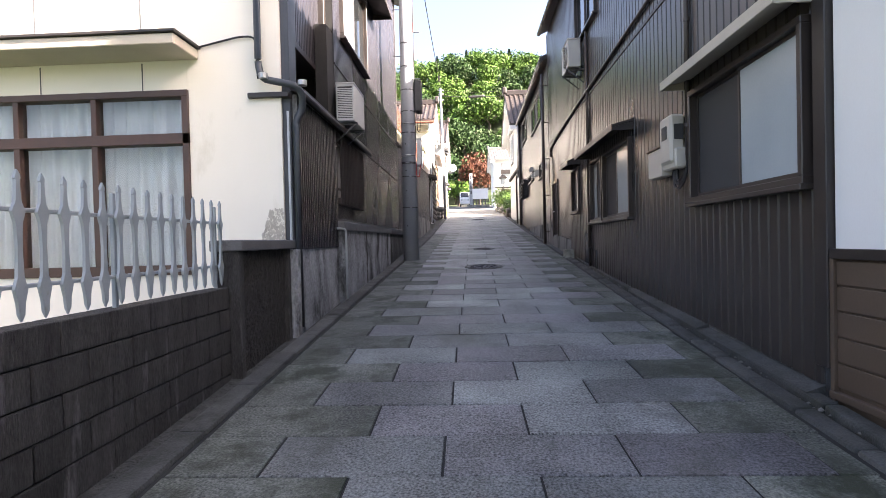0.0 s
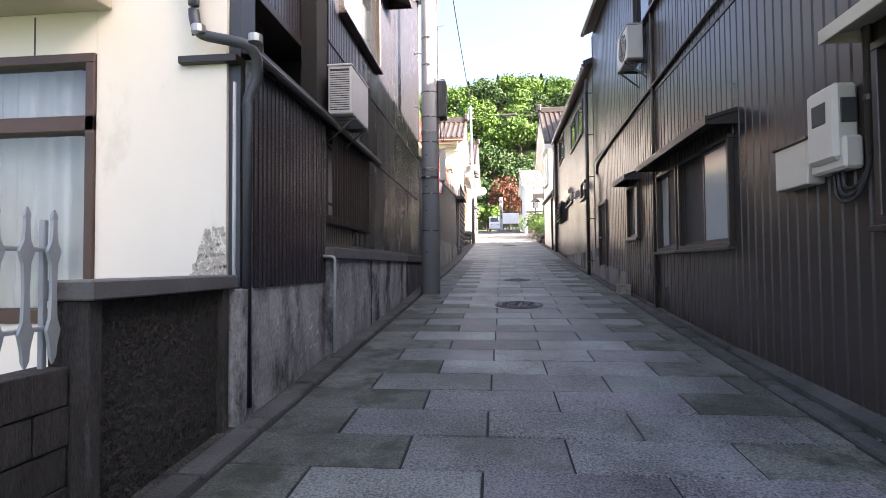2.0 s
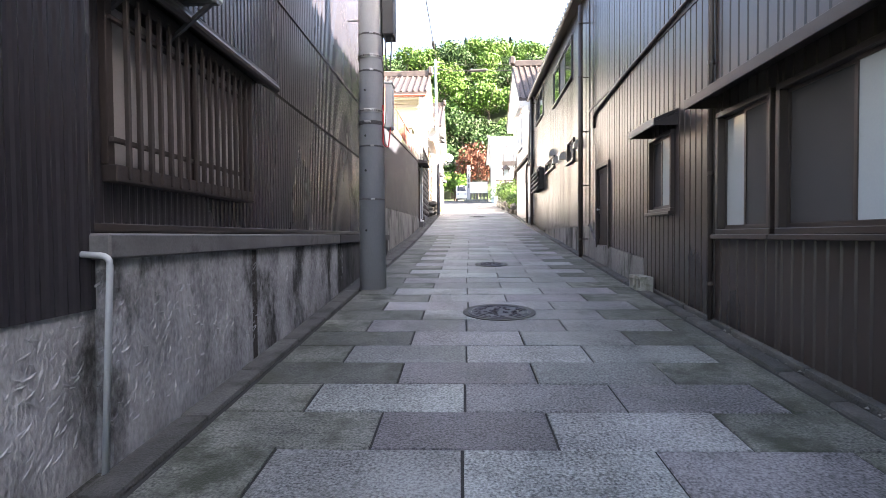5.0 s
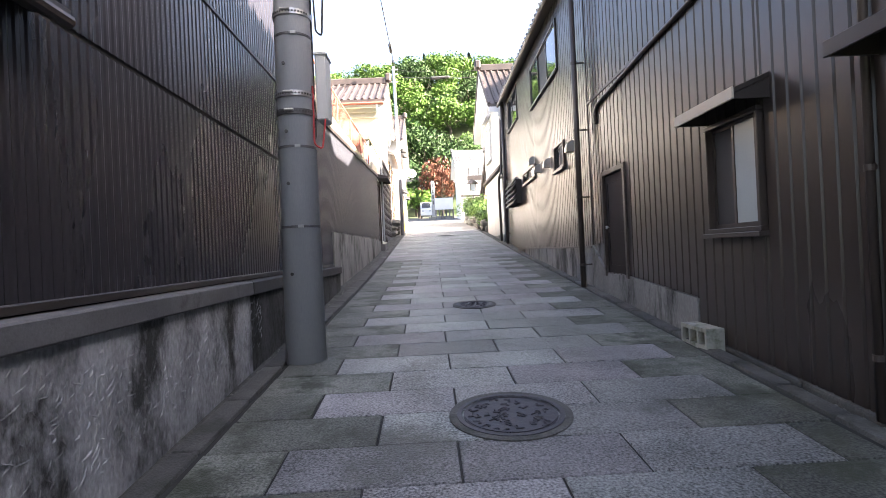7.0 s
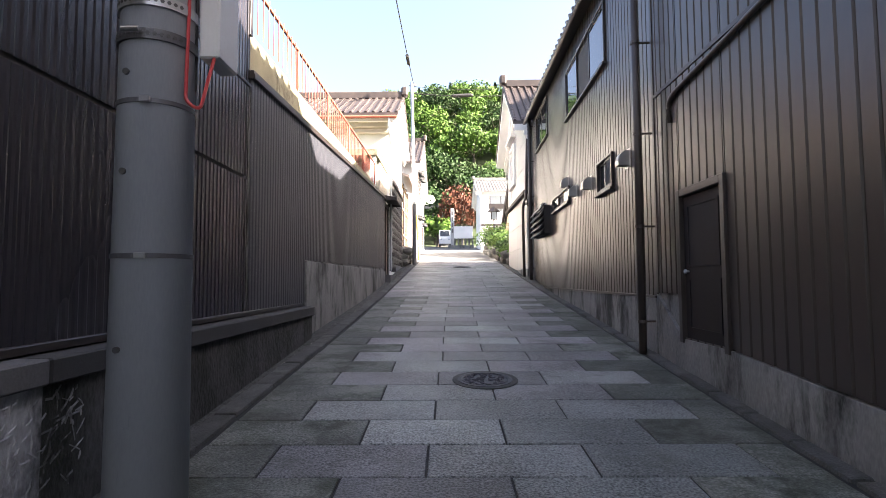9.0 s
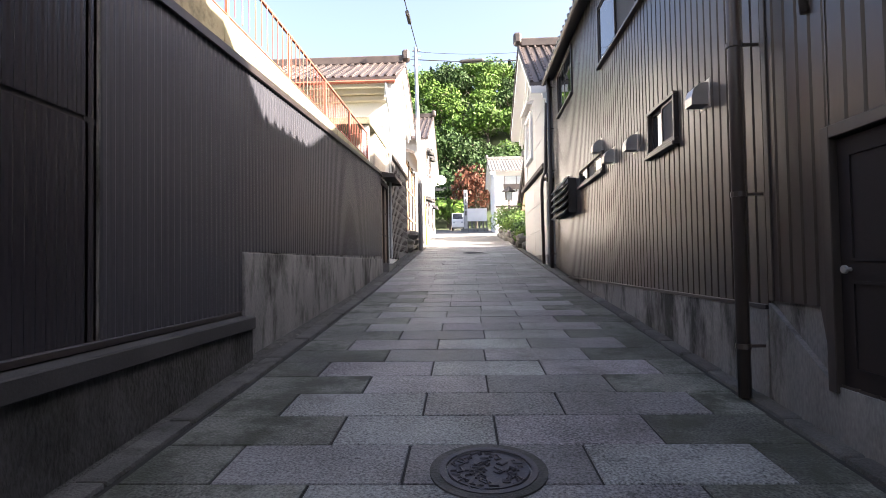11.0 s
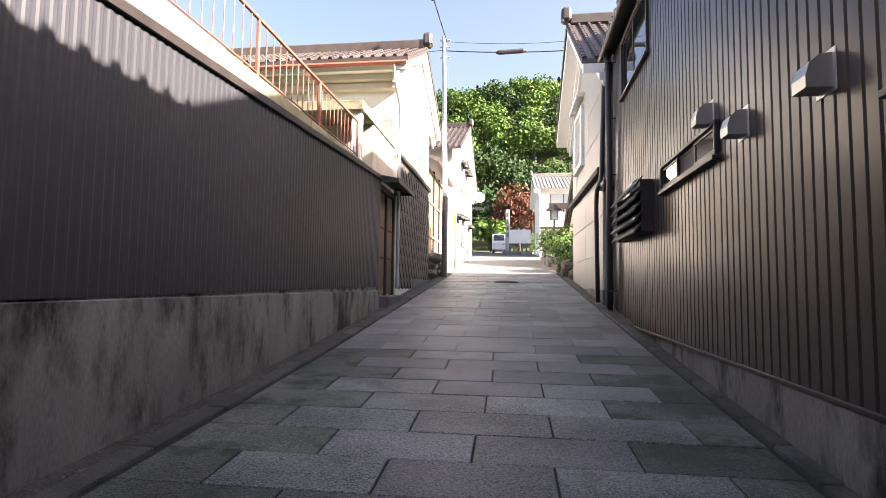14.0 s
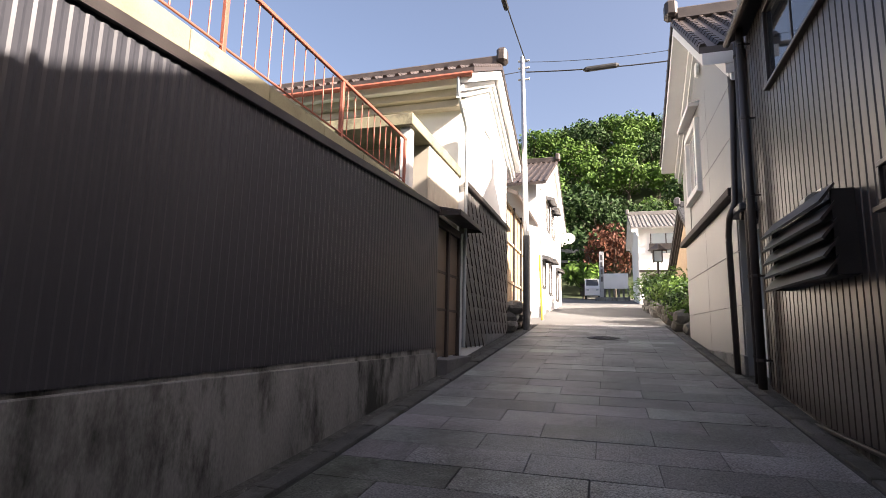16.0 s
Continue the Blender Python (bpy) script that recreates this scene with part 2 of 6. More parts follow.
LEAF2 = mat("dark_leaf", (0.012, 0.036, 0.009), (0.035, 0.075, 0.015), 0.65, 0.2, 3, 0.0, vary=0.3, isle=True, spec=0.25)
LEAF3 = mat("conifer_needles", (0.010, 0.026, 0.012), (0.026, 0.052, 0.020), 0.7, 0.3, 3, 0.0, vary=0.3, isle=True, spec=0.2)
LEAF_R = mat("copper_leaf", (0.06, 0.022, 0.013), (0.13, 0.05, 0.028), 0.65, 0.5, 5, 0.0, vary=0.3, isle=True, spec=0.2)
LEAF_B = mat("bush_leaf", (0.05, 0.12, 0.015), (0.13, 0.22, 0.04), 0.55, 1.0, 9, 0.0, vary=0.4, isle=True, spec=0.3)
BARK = mat("bark", (0.05, 0.04, 0.03), (0.11, 0.09, 0.07), 0.9, 3, 30, 0.6)
EARTH = mat("hillside_earth", (0.02, 0.035, 0.012), (0.05, 0.07, 0.025), 0.95, 0.3, 4, 0.5)
GRASS = mat("dry_grass", (0.10, 0.13, 0.03), (0.22, 0.22, 0.07), 0.9, 1.0, 20, 0.6)
ROCK = mat("garden_stone", (0.07, 0.07, 0.065), (0.20, 0.19, 0.17), 0.9, 3, 40, 0.8, vary=0.25, bump_dist=0.03)
ASPHALT = mat("asphalt", (0.09, 0.09, 0.088), (0.15, 0.15, 0.145), 0.9, 1, 160, 0.4)
PAPER = mat("notice_paper", (0.7, 0.72, 0.74), (0.8, 0.82, 0.84), 0.6, 2, 40, 0)
CARPAINT = mat("white_car_paint", (0.72, 0.73, 0.74), (0.78, 0.79, 0.80), 0.25, 2, 40, 0)
RUBBER = mat("tyre_rubber", (0.012, 0.012, 0.012), (0.03, 0.03, 0.03), 0.85, 6, 60, 0.1)
RED = mat("red_plastic", (0.35, 0.02, 0.025), (0.45, 0.04, 0.04), 0.5, 4, 60, 0)
YELLOW = mat("yellow_guard", (0.55, 0.38, 0.03), (0.68, 0.48, 0.06), 0.5, 4, 60, 0.1)


# ---------------------------------------------------------------- builders
def mesh_of(name, bm, material):
    me = bpy.data.meshes.new(name)
    bmesh.ops.recalc_face_normals(bm, faces=bm.faces)
    bm.to_mesh(me)
    bm.free()
    me.materials.append(material)
    return me


def part(name, bm, material, parent=None, label="", smooth=False):
    ob = new(name, mesh_of(name, bm, material))
    if smooth:
        for f in ob.data.polygons:
            f.use_smooth = True
    if parent is not None:
        ob.parent = parent
        ob.matrix_parent_inverse = parent.matrix_basis.inverted()
    if label:
        ob["label"] = label
    return ob


def thing(name, label, category, at=(0, 0, 0), group="", kind=""):
    ob = new(name)
    ob.location = at
    return tagged(ob, label, category, group, kind)


HEX = ((0, 3, 2, 1), (4, 5, 6, 7), (0, 1, 5, 4), (1, 2, 6, 5), (2, 3, 7, 6), (3, 0, 4, 7))


def hexa(bm, pts):
    v = [bm.verts.new(p) for p in pts]
    return [bm.faces.new([v[i] for i in f]) for f in HEX]


def box(bm, x0, x1, y0, y1, z0, z1):
    return hexa(bm, [(x0, y0, z0), (x1, y0, z0), (x1, y1, z0), (x0, y1, z0), (x0, y0, z1), (x1, y0, z1), (x1, y1, z1), (x0, y1, z1)])


def bevelled(bm, w=0.008, seg=1):
    bmesh.ops.remove_doubles(bm, verts=bm.verts, dist=1e-5)
    bmesh.ops.bevel(bm, geom=list(bm.edges), offset=w, segments=seg, affect="EDGES", profile=0.6)
    return bm


def bbox(x0, x1, y0, y1, z0, z1, w=0.008, seg=1):
    bm = bmesh.new()
    box(bm, x0, x1, y0, y1, z0, z1)
    return bevelled(bm, w, seg)


def tube(bm, pts, r, n=10, caps=True):
    """A round tube along points; r a radius or one for each point."""
    pts = [Vector(p) for p in pts]
    rs = r if isinstance(r, (list, tuple)) else [r] * len(pts)
    rings = []
    for i, p in enumerate(pts):
        a = pts[max(i - 1, 0)]
        b = pts[min(i + 1, len(pts) - 1)]
        q = (b - a).to_track_quat("Z", "Y")
        rings.append([bm.verts.new(p + q @ Vector((rs[i] * math.cos(6.2832 * k / n), rs[i] * math.sin(6.2832 * k / n), 0))) for k in range(n)])
    for s, t in zip(rings, rings[1:]):
        for k in range(n):
            bm.faces.new((s[k], s[(k + 1) % n], t[(k + 1) % n], t[k]))
    if caps:
        bm.faces.new(rings[0][::-1])
        bm.faces.new(rings[-1])
    return bm


def arc(pts, bend=0.08, steps=4):
    """Rounds the corners of a run of points."""
    pts = [Vector(p) for p in pts]
    out = [pts[0]]
    for a, b, c in zip(pts, pts[1:], pts[2:]):
        d1, d2 = (a - b), (c - b)
        k = min(bend, d1.length * 0.45, d2.length * 0.45)
        p, q = b + d1.normalized() * k, b + d2.normalized() * k
        for i in range(steps + 1):
            s = i / steps
            out.append(p * (1 - s) ** 2 + b * 2 * s * (1 - s) + q * s * s)
    return out + [pts[-1]]


def gz(y):
    """Height of the lane."""
    if y < 24:
        return 0.10 + SLOPE * y
    return 1.936 + 0.1 * (y - 24) if y < 38 else 0.0878 * y


class Face:
    """An upright face along the lane: x as a function of y, side +1 with the lane to its left, -1 with the lane to its right."""

    def __init__(self, x, slope, y_ref, side):
        self.x, self.slope, self.y_ref, self.side = x, slope, y_ref, side

    def at(self, y, z, d=0.0):
        return (self.x + self.slope * (y - self.y_ref) - self.side * d, y, z)

    def box(self, bm, y0, y1, z0, z1, d0, d1):
        return hexa(bm, [self.at(y0, z0, d0), self.at(y1, z0, d0), self.at(y1, z0, d1), self.at(y0, z0, d1), self.at(y0, z1, d0), self.at(y1, z1, d0), self.at(y1, z1, d1), self.at(y0, z1, d1)])

    def bbox(self, y0, y1, z0, z1, d0, d1, w=0.008):
        bm = bmesh.new()
        self.box(bm, y0, y1, z0, z1, d0, d1)
        return bevelled(bm, w)


def cells(y0, y1, holes, width):
    """Strips of a wall between the edges of its holes, each at most width wide, with the holes that cross it."""
    cuts = sorted({y0, y1, *[v for h in holes for v in h[:2] if y0 < v < y1]})
    for a, b in zip(cuts, cuts[1:]):
        n = max(1, round((b - a) / width))
        for i in range(n):
            s, t = a + (b - a) * i / n, a + (b - a) * (i + 1) / n
            yield s, t, [h for h in holes if h[0] < (s + t) / 2 < h[1]]


def solid_wall(face, y0, y1, z0, z1, holes, d0, d1, name, material, parent=None):
    """The wall's core with its openings cut through; z0 and z1 are functions of y."""
    for s, t, hs in cells(y0, y1, holes, 50):
        spans, low = [], None
        for h in sorted(hs, key=lambda h: h[2]):
            spans.append((low, h[2]))
            low = h[3]
        spans.append((low, None))
        for a, b in spans:
            za = (z0(s), z0(t)) if a is None else (a, a)
            zb = (z1(s), z1(t)) if b is None else (b, b)
            bm = bmesh.new()
            hexa(bm, [face.at(s, za[0], d0), face.at(t, za[1], d0), face.at(t, za[1], d1), face.at(s, za[0], d1), face.at(s, zb[0], d0), face.at(t, zb[1], d0), face.at(t, zb[1], d1), face.at(s, zb[0], d1)])
            part(name, bm, material, parent)


def cladding(face, y0, y1, z0, z1, holes, pitch, depth, material, parent, width=0.92, d=0.0, kind="groove"):
    """Ribbed metal sheets, each a piece of its own, round the openings."""
    for s, t, hs in cells(y0, y1, holes, width):
        m = (s + t) / 2
        hs = [h for h in hs if h[2] < z1(m) and h[3] > z0(m)]
        spans, low = [], None
        for h in sorted(hs, key=lambda h: h[2]):
            spans.append((low, h[2]))
            low = h[3]
        spans.append((low, None))
        n = max(1, round((t - s) / pitch))
        w = (t - s) / n
        prof = []
        for i in range(n):
            a = s + i * w
            if kind == "groove":
                prof += [(a, 0), (a + 0.012, depth), (a + w - 0.022, depth), (a + w - 0.010, 0)]
            else:
                prof += [(a, 0), (a + w * 0.2, depth), (a + w * 0.5, depth), (a + w * 0.7, 0)]
        prof.append((t, 0))
        for a, b in spans:
            bm = bmesh.new()
            lows = [bm.verts.new(face.at(y, (z0(y) if a is None else a), d + e)) for y, e in prof]
            tops = [bm.verts.new(face.at(y, (z1(y) if b is None else b), d + e)) for y, e in prof]
            for i in range(len(prof) - 1):
                bm.faces.new((lows[i], lows[i + 1], tops[i + 1], tops[i]))
            part("cladding_sheet", bm, material, parent)


def run_of_pipe(name, label, pts, r, material, bends=0.09, clips=None, face=None):
    t = tagged(part(name, tube(bmesh.new(), arc(pts, bends), r, 12), material, None, "", True), label, "pipe")
    return t


def bracket_rings(parent, pts, r, material):
    for p in pts:
        bm = tube(bmesh.new(), [(p[0], p[1], p[2] - 0.02), (p[0], p[1], p[2] + 0.02)], r, 12)
        part("pipe_clip", bm, material, parent)


def slider(face, y0, y1, z0, z1, label, left=None, right=None, proud=0.06, bar=0.05, material=None, panes=2, sill=True, name="window"):
    """A sliding window set in its opening: frame, sashes with their panes, sill."""
    material = material or SASH
    w = thing(name, label, "window", face.at((y0 + y1) / 2, z0), kind="structure")
    for a, b, c, d in ((y0, y1, z1 - bar, z1), (y0, y1, z0, z0 + bar), (y0, y0 + bar, z0 + bar, z1 - bar), (y1 - bar, y1, z0 + bar, z1 - bar)):
        part("window_frame", face.bbox(a, b, c, d, -0.08, proud, 0.006), material, w)
    if sill:
        part("window_sill", face.bbox(y0 - 0.03, y1 + 0.03, z0 - 0.045, z0, -0.02, proud + 0.035, 0.006), material, w)
    a, b = y0 + bar, y1 - bar
    fills = [right, left] if panes == 2 else [right, None, left]
    step = (b - a) / panes
    for i in range(panes):
        s, t = a + i * step - (0.015 if i else 0), a + (i + 1) * step + (0.015 if i < panes - 1 else 0)
        dd = 0.0 if i % 2 else 0.025
        bm = bmesh.new()
        g = 0.032
        for p in ((s, t, z1 - bar - g, z1 - bar), (s, t, z0 + bar, z0 + bar + g * 1.3), (s, s + g, z0 + bar + g * 1.3, z1 - bar - g), (t - g, t, z0 + bar + g * 1.3, z1 - bar - g)):
            face.box(bm, *p, dd - 0.02, dd + 0.005)
        sash = part("sash", bm, material, w)
        bm = bmesh.new()
        face.box(bm, s + g, t - g, z0 + bar + g * 1.3, z1 - bar - g, dd - 0.012, dd - 0.006)
        part("pane", bm, fills[i] or NETTING, sash)
    return w


def canopy(face, y0, y1, z, drop, out, label, material, under=None, thick=0.05):
    """A small sloping hood over a window, with its fascia and ends."""
    c = thing("window_canopy", label, "canopy", face.at((y0 + y1) / 2, z))
    bm = bmesh.new()
    A = face.at
    hexa(bm, [A(y0, z - thick, 0), A(y1, z - thick, 0), A(y1, z - drop - thick, out), A(y0, z - drop - thick, out), A(y0, z, 0), A(y1, z, 0), A(y1, z - drop, out), A(y0, z - drop, out)])
    part("canopy_top", bevelled(bm, 0.006), material, c)
    part("fascia", face.bbox(y0, y1, z - drop - thick - 0.045, z - drop + 0.006, out, out + 0.02, 0.004), under or material, c)
    for y in (y0 + 0.01, y1 - 0.03):
        bm = bmesh.new()
        hexa(bm, [A(y, z - drop - thick - 0.04, 0.0), A(y + 0.02, z - drop - thick - 0.04, 0.0), A(y + 0.02, z - drop - thick - 0.04, out), A(y, z - drop - thick - 0.04, out), A(y, z - thick - 0.002, 0.0), A(y + 0.02, z - thick - 0.002, 0.0), A(y + 0.02, z - drop - thick - 0.002, out), A(y, z - drop - thick - 0.002, out)])
        part("end_plate", bm, material, c)
    return c


# ---------------------------------------------------------------- ground and lane
def lane_l(y):
    return min(-1.855 + 0.0165 * y, -1.53) if y < 24 else min(-1.53 + 0.014 * (y - 24), -1.36)


def lane_r(y):
    return min(2.70, 2.04 + 0.029 * y)


def terrain(x, y):
    if y < 72:
        return gz(max(y, -40))
    s = min((y - 72) / 68.0, 1.0)
    rise = 34.0 * (s * s * (3 - 2 * s)) * (1 + 0.06 * math.sin(x * 0.11 + 1.0))
    return gz(72) + rise + 0.02 * (y - 72)


bm = bmesh.new()
xs = [-900, -300, -120, -80, -60, -45, -32, -22, -14, -8, -4, -2, 0, 2, 3.2, 6, 10, 16, 24, 34, 46, 60, 80, 120, 300, 900]
ys = [-900, -300, -100, -40, -15, 0, 8, 16, 24, 31, 38, 45, 52, 60, 66, 72] + [72 + 5 * i for i in range(1, 16)] + [180, 250, 400, 900]
grid = [[bm.verts.new((x, y, terrain(x, y) - 0.16)) for x in xs] for y in ys]
for r0, r1 in zip(grid, grid[1:]):
    for i in range(len(xs) - 1):
        bm.faces.new((r0[i], r0[i + 1], r1[i + 1], r1[i]))
tagged(part("ground", bm, EARTH), "earth ground sloping up to a wooded hill", "ground", kind="structure")

# bed of the lane, kerbs, gutters
bm = bmesh.new()
edge = [-6 + 2 * i for i in range(23)]
for a, b in zip(edge, edge[1:]):
    hexa(bm, [(lane_l(a) - 0.1, a, gz(a) - 0.2), (lane_r(a) + 0.1, a, gz(a) - 0.2), (lane_r(b) + 0.1, b, gz(b) - 0.2), (lane_l(b) - 0.1, b, gz(b) - 0.2), (lane_l(a) - 0.1, a, gz(a) - 0.012), (lane_r(a) + 0.1, a, gz(a) - 0.012), (lane_r(b) + 0.1, b, gz(b) - 0.012), (lane_l(b) - 0.1, b, gz(b) - 0.012)])
pavement = tagged(part("pavement", bm, JOINT), "sloping lane paved with grey granite slabs", "pavement", kind="structure")
bm = bmesh.new()
hexa(bm, [(-9, 38.0, gz(38) - 0.2), (9, 38.0, gz(38) - 0.2), (9, 74, gz(74) - 0.2), (-9, 74, gz(74) - 0.2), (-9, 38.0, gz(38) - 0.035), (9, 38.0, gz(38) - 0.035), (9, 74, gz(74) - 0.035), (-9, 74, gz(74) - 0.035)])
tagged(part("road", bm, ASPHALT), "grey road beyond the paved lane", "road", kind="structure")


def strip(name, label, material, xa, xb, za, zb, y0, y1, step=2.0, base=0.25):
    """A long ledge beside the lane, its cross profile given by functions of y."""
    bm = bmesh.new()
    n = max(1, round((y1 - y0) / step))
    yy = [y0 + (y1 - y0) * i / n for i in range(n + 1)]
    for a, b in zip(yy, yy[1:]):
        hexa(bm, [(xa(a), a, gz(a) - base), (xb(a), a, gz(a) - base), (xb(b), b, gz(b) - base), (xa(b), b, gz(b) - base), (xa(a), a, gz(a) + za), (xb(a), a, gz(a) + zb), (xb(b), b, gz(b) + zb), (xa(b), b, gz(b) + za)])
    return tagged(part(name, bm, material), label, name, kind="structure")


strip("gutter", "gritty gutter strip with moss between wall and kerb", SOIL, lambda y: -2.75, lambda y: lane_l(y) - 0.20, -0.05, -0.09, -6, 40)
strip("gutter", "gritty concrete strip along the brown wall", SOIL, lambda y: lane_r(y) + 0.17, lambda y: 3.6, -0.03, 0.015, -6, 40)


def kerb_run(name, label, xf, width, height, y0, y1, length):
    k = thing(name, label, "kerb", (xf(y0), y0, gz(y0)), kind="structure")
    n = int((y1 - y0) / length)
    for i in range(n):
        a, b = y0 + i * length + 0.006, y0 + (i + 1) * length - 0.006
        j = random.uniform(-0.008, 0.008)
        bm = bmesh.new()
        x0, x1 = xf(a) + j, xf(b) + j
        h = height + random.uniform(-0.006, 0.006)
        hexa(bm, [(x0, a, gz(a) - 0.2), (x0 + width, a, gz(a) - 0.2), (x1 + width, b, gz(b) - 0.2), (x1, b, gz(b) - 0.2), (x0, a, gz(a) + h), (x0 + width, a, gz(a) + h), (x1 + width, b, gz(b) + h), (x1, b, gz(b) + h)])
        part("kerb_stone", bevelled(bm, 0.028, 2), KERB, k)


kerb_run("kerb", "weathered concrete kerb beside the plaster plinth", lambda y: lane_l(y) - 0.225, 0.195, 0.022, -5, 38, 0.9)
kerb_run("kerb", "weathered low concrete kerb along the brown wall", lambda y: lane_r(y) + 0.03, 0.15, 0.02, -5, 36, 0.6)

kerb_run("kerb", "cracked low concrete strip at the foot of the brown wall", lambda y: lane_r(y) + 0.235, 0.13, 0.04, 1.0, 13.0, 1.2)

# ---------------------------------------------------------------- brown house and its extension
RIGHT1 = Face(2.60, 0.016, 8.0, 1)
RIGHT2 = Face(2.78, 0.028, 18.0, 1)
Y_END1 = 17.0


def low1(y):
    if y > 13.35:
        return 1.55 + 0.07 * (y - 13.35) if y < 15.25 else 2.17 if y > 16.4 else 1.70
    return gz(y) + 0.10 if y < 5.5 else gz(y) + 0.04


HOLES1 = [(3.70, 5.76, 1.95, 3.20), (8.08, 9.80, 1.90, 3.17), (9.88, 10.88, 1.90, 3.17), (12.14, 13.0, 2.21, 3.27), (15.32, 16.28, 1.66, 3.29), (10.2, 12.2, 6.05, 7.25)]
house1 = thing("brown_house", "two-storey house clad in brown ribbed metal sheets", "house", (4.5, 9, 0.8))
solid_wall(RIGHT1, 3.62, Y_END1, lambda y: gz(y) - 0.3, lambda y: 8.25, HOLES1, -0.16, -0.012, "wall", CONC, house1)
for a, b in ((3.62, 13.35), (13.35, 15.30), (15.30, 16.30), (16.30, Y_END1)):
    hs = [h for h in HOLES1 if h[1] > a and h[0] < b]
    cladding(RIGHT1, a, b, low1, lambda y: 4.62, hs, 0.152, 0.017, CLAD_R, house1)
    cladding(RIGHT1, a, b, lambda y: 4.66, lambda y: 8.25, hs, 0.152, 0.017, CLAD_R, house1)
part("floor_band", RIGHT1.bbox(3.62, Y_END1, 4.61, 4.665, 0.0, 0.028, 0.004), TRIM, house1)
part("corner_post", RIGHT1.bbox(3.50, 3.64, 0.62, 8.2, -0.1, 0.05, 0.006), TRIM, house1)
part("corner_trim", RIGHT1.bbox(Y_END1 - 0.06, Y_END1, 2.17, 8.2, 0.012, 0.03, 0.004), TRIM, house1)
bm = bmesh.new()
box(bm, 2.9, 9.0, 3.3, 16.9, 0.2, 8.2)
part("core", bm, DARK, house1)
bm = bmesh.new()
hexa(bm, [(2.5, 2.9, 8.22), (5.8, 2.9, 9.62), (5.8, 16.95, 9.62), (2.5, 16.95, 8.22), (2.5, 2.9, 8.36), (5.8, 2.9, 9.78), (5.8, 16.95, 9.78), (2.5, 16.95, 8.36)])
hexa(bm, [(5.8, 2.9, 9.62), (9.5, 2.9, 8.22), (9.5, 16.95, 8.22), (5.8, 16.95, 9.62), (5.8, 2.9, 9.78), (9.5, 2.9, 8.36), (9.5, 16.95, 8.36), (5.8, 16.95, 9.78)])
part("roof", bm, TILE_D, house1)
for i in range(46):
    y = 3.0 + i * 0.3
    bm = tube(bmesh.new(), [(2.47, y, 8.37), (4.2, y, 9.12)], 0.05, 6)
    part("roof_tile", bm, TILE_D, house1)
part("gutter", tube(bmesh.new(), [(2.46, 2.9, 8.24), (2.46, 16.95, 8.24)], 0.06, 10), PIPE, house1)

slider(RIGHT1, 3.70, 5.76, 1.95, 3.20, "wide dark bronze sliding window, one pane frosted", NETTING, FROST, 0.09, 0.06)
slider(RIGHT1, 8.08, 9.80, 1.90, 3.17, "dark bronze sliding window, one pane frosted and one screened", NETTING, FROST, 0.08, 0.055)
slider(RIGHT1, 9.88, 10.88, 1.90, 3.17, "narrower dark bronze sliding window with a frosted pane", FROST, NETTING, 0.08, 0.055)
slider(RIGHT1, 12.14, 13.0, 2.21, 3.27, "small dark bronze sliding window with a frosted pane", NETTING, FROST, 0.07, 0.045)
slider(RIGHT1, 10.2, 12.2, 6.05, 7.25, "upper-floor dark bronze sliding window", MIRRORISH, MIRRORISH, 0.07, 0.05)
canopy(RIGHT1, 3.62, 5.90, 3.42, 0.07, 0.32, "flat cream metal canopy over the wide window", EAVE, EAVE)
canopy(RIGHT1, 7.95, 11.0, 3.44, 0.10, 0.34, "dark brown metal canopy over the pair of windows", TRIM, TRIM)
canopy(RIGHT1, 12.02, 13.05, 3.52, 0.13, 0.32, "small dark metal canopy over the narrow window", TRIM, EAVE)

# metal door with its frame and step
d = thing("door_1", "dark painted metal side door, shut", "door", RIGHT1.at(15.8, 1.66), kind="structure")
part("door_leaf", RIGHT1.bbox(15.36, 16.24, 1.68, 3.24, -0.04, 0.0, 0.004), DOOR, d)
for a, b, c, e in ((15.28, 15.36, 1.64, 3.33), (16.24, 16.32, 1.64, 3.33), (15.36, 16.24, 3.25, 3.33)):
    part("door_frame", RIGHT1.bbox(a, b, c, e, -0.06, 0.05, 0.005), TRIM, d)
for z0, z1 in ((1.80, 2.35), (2.47, 3.14)):
    bm = bmesh.new()
    for a, b, c, e in ((15.46, 16.14, z1 - 0.02, z1), (15.46, 16.14, z0, z0 + 0.02), (15.46, 15.48, z0 + 0.02, z1 - 0.02), (16.12, 16.14, z0 + 0.02, z1 - 0.02)):
        RIGHT1.box(bm, a, b, c, e, 0.0, 0.01)
    part("door_moulding", bm, DOOR, d)
hp = RIGHT1.at(16.15, 2.42, 0.05)
part("door_knob", tube(bmesh.new(), [RIGHT1.at(16.15, 2.42, 0.0), RIGHT1.at(16.15, 2.42, 0.03), RIGHT1.at(16.15, 2.42, 0.034), hp], [0.012, 0.012, 0.028, 0.024], 10), STEEL, d, "metal knob")

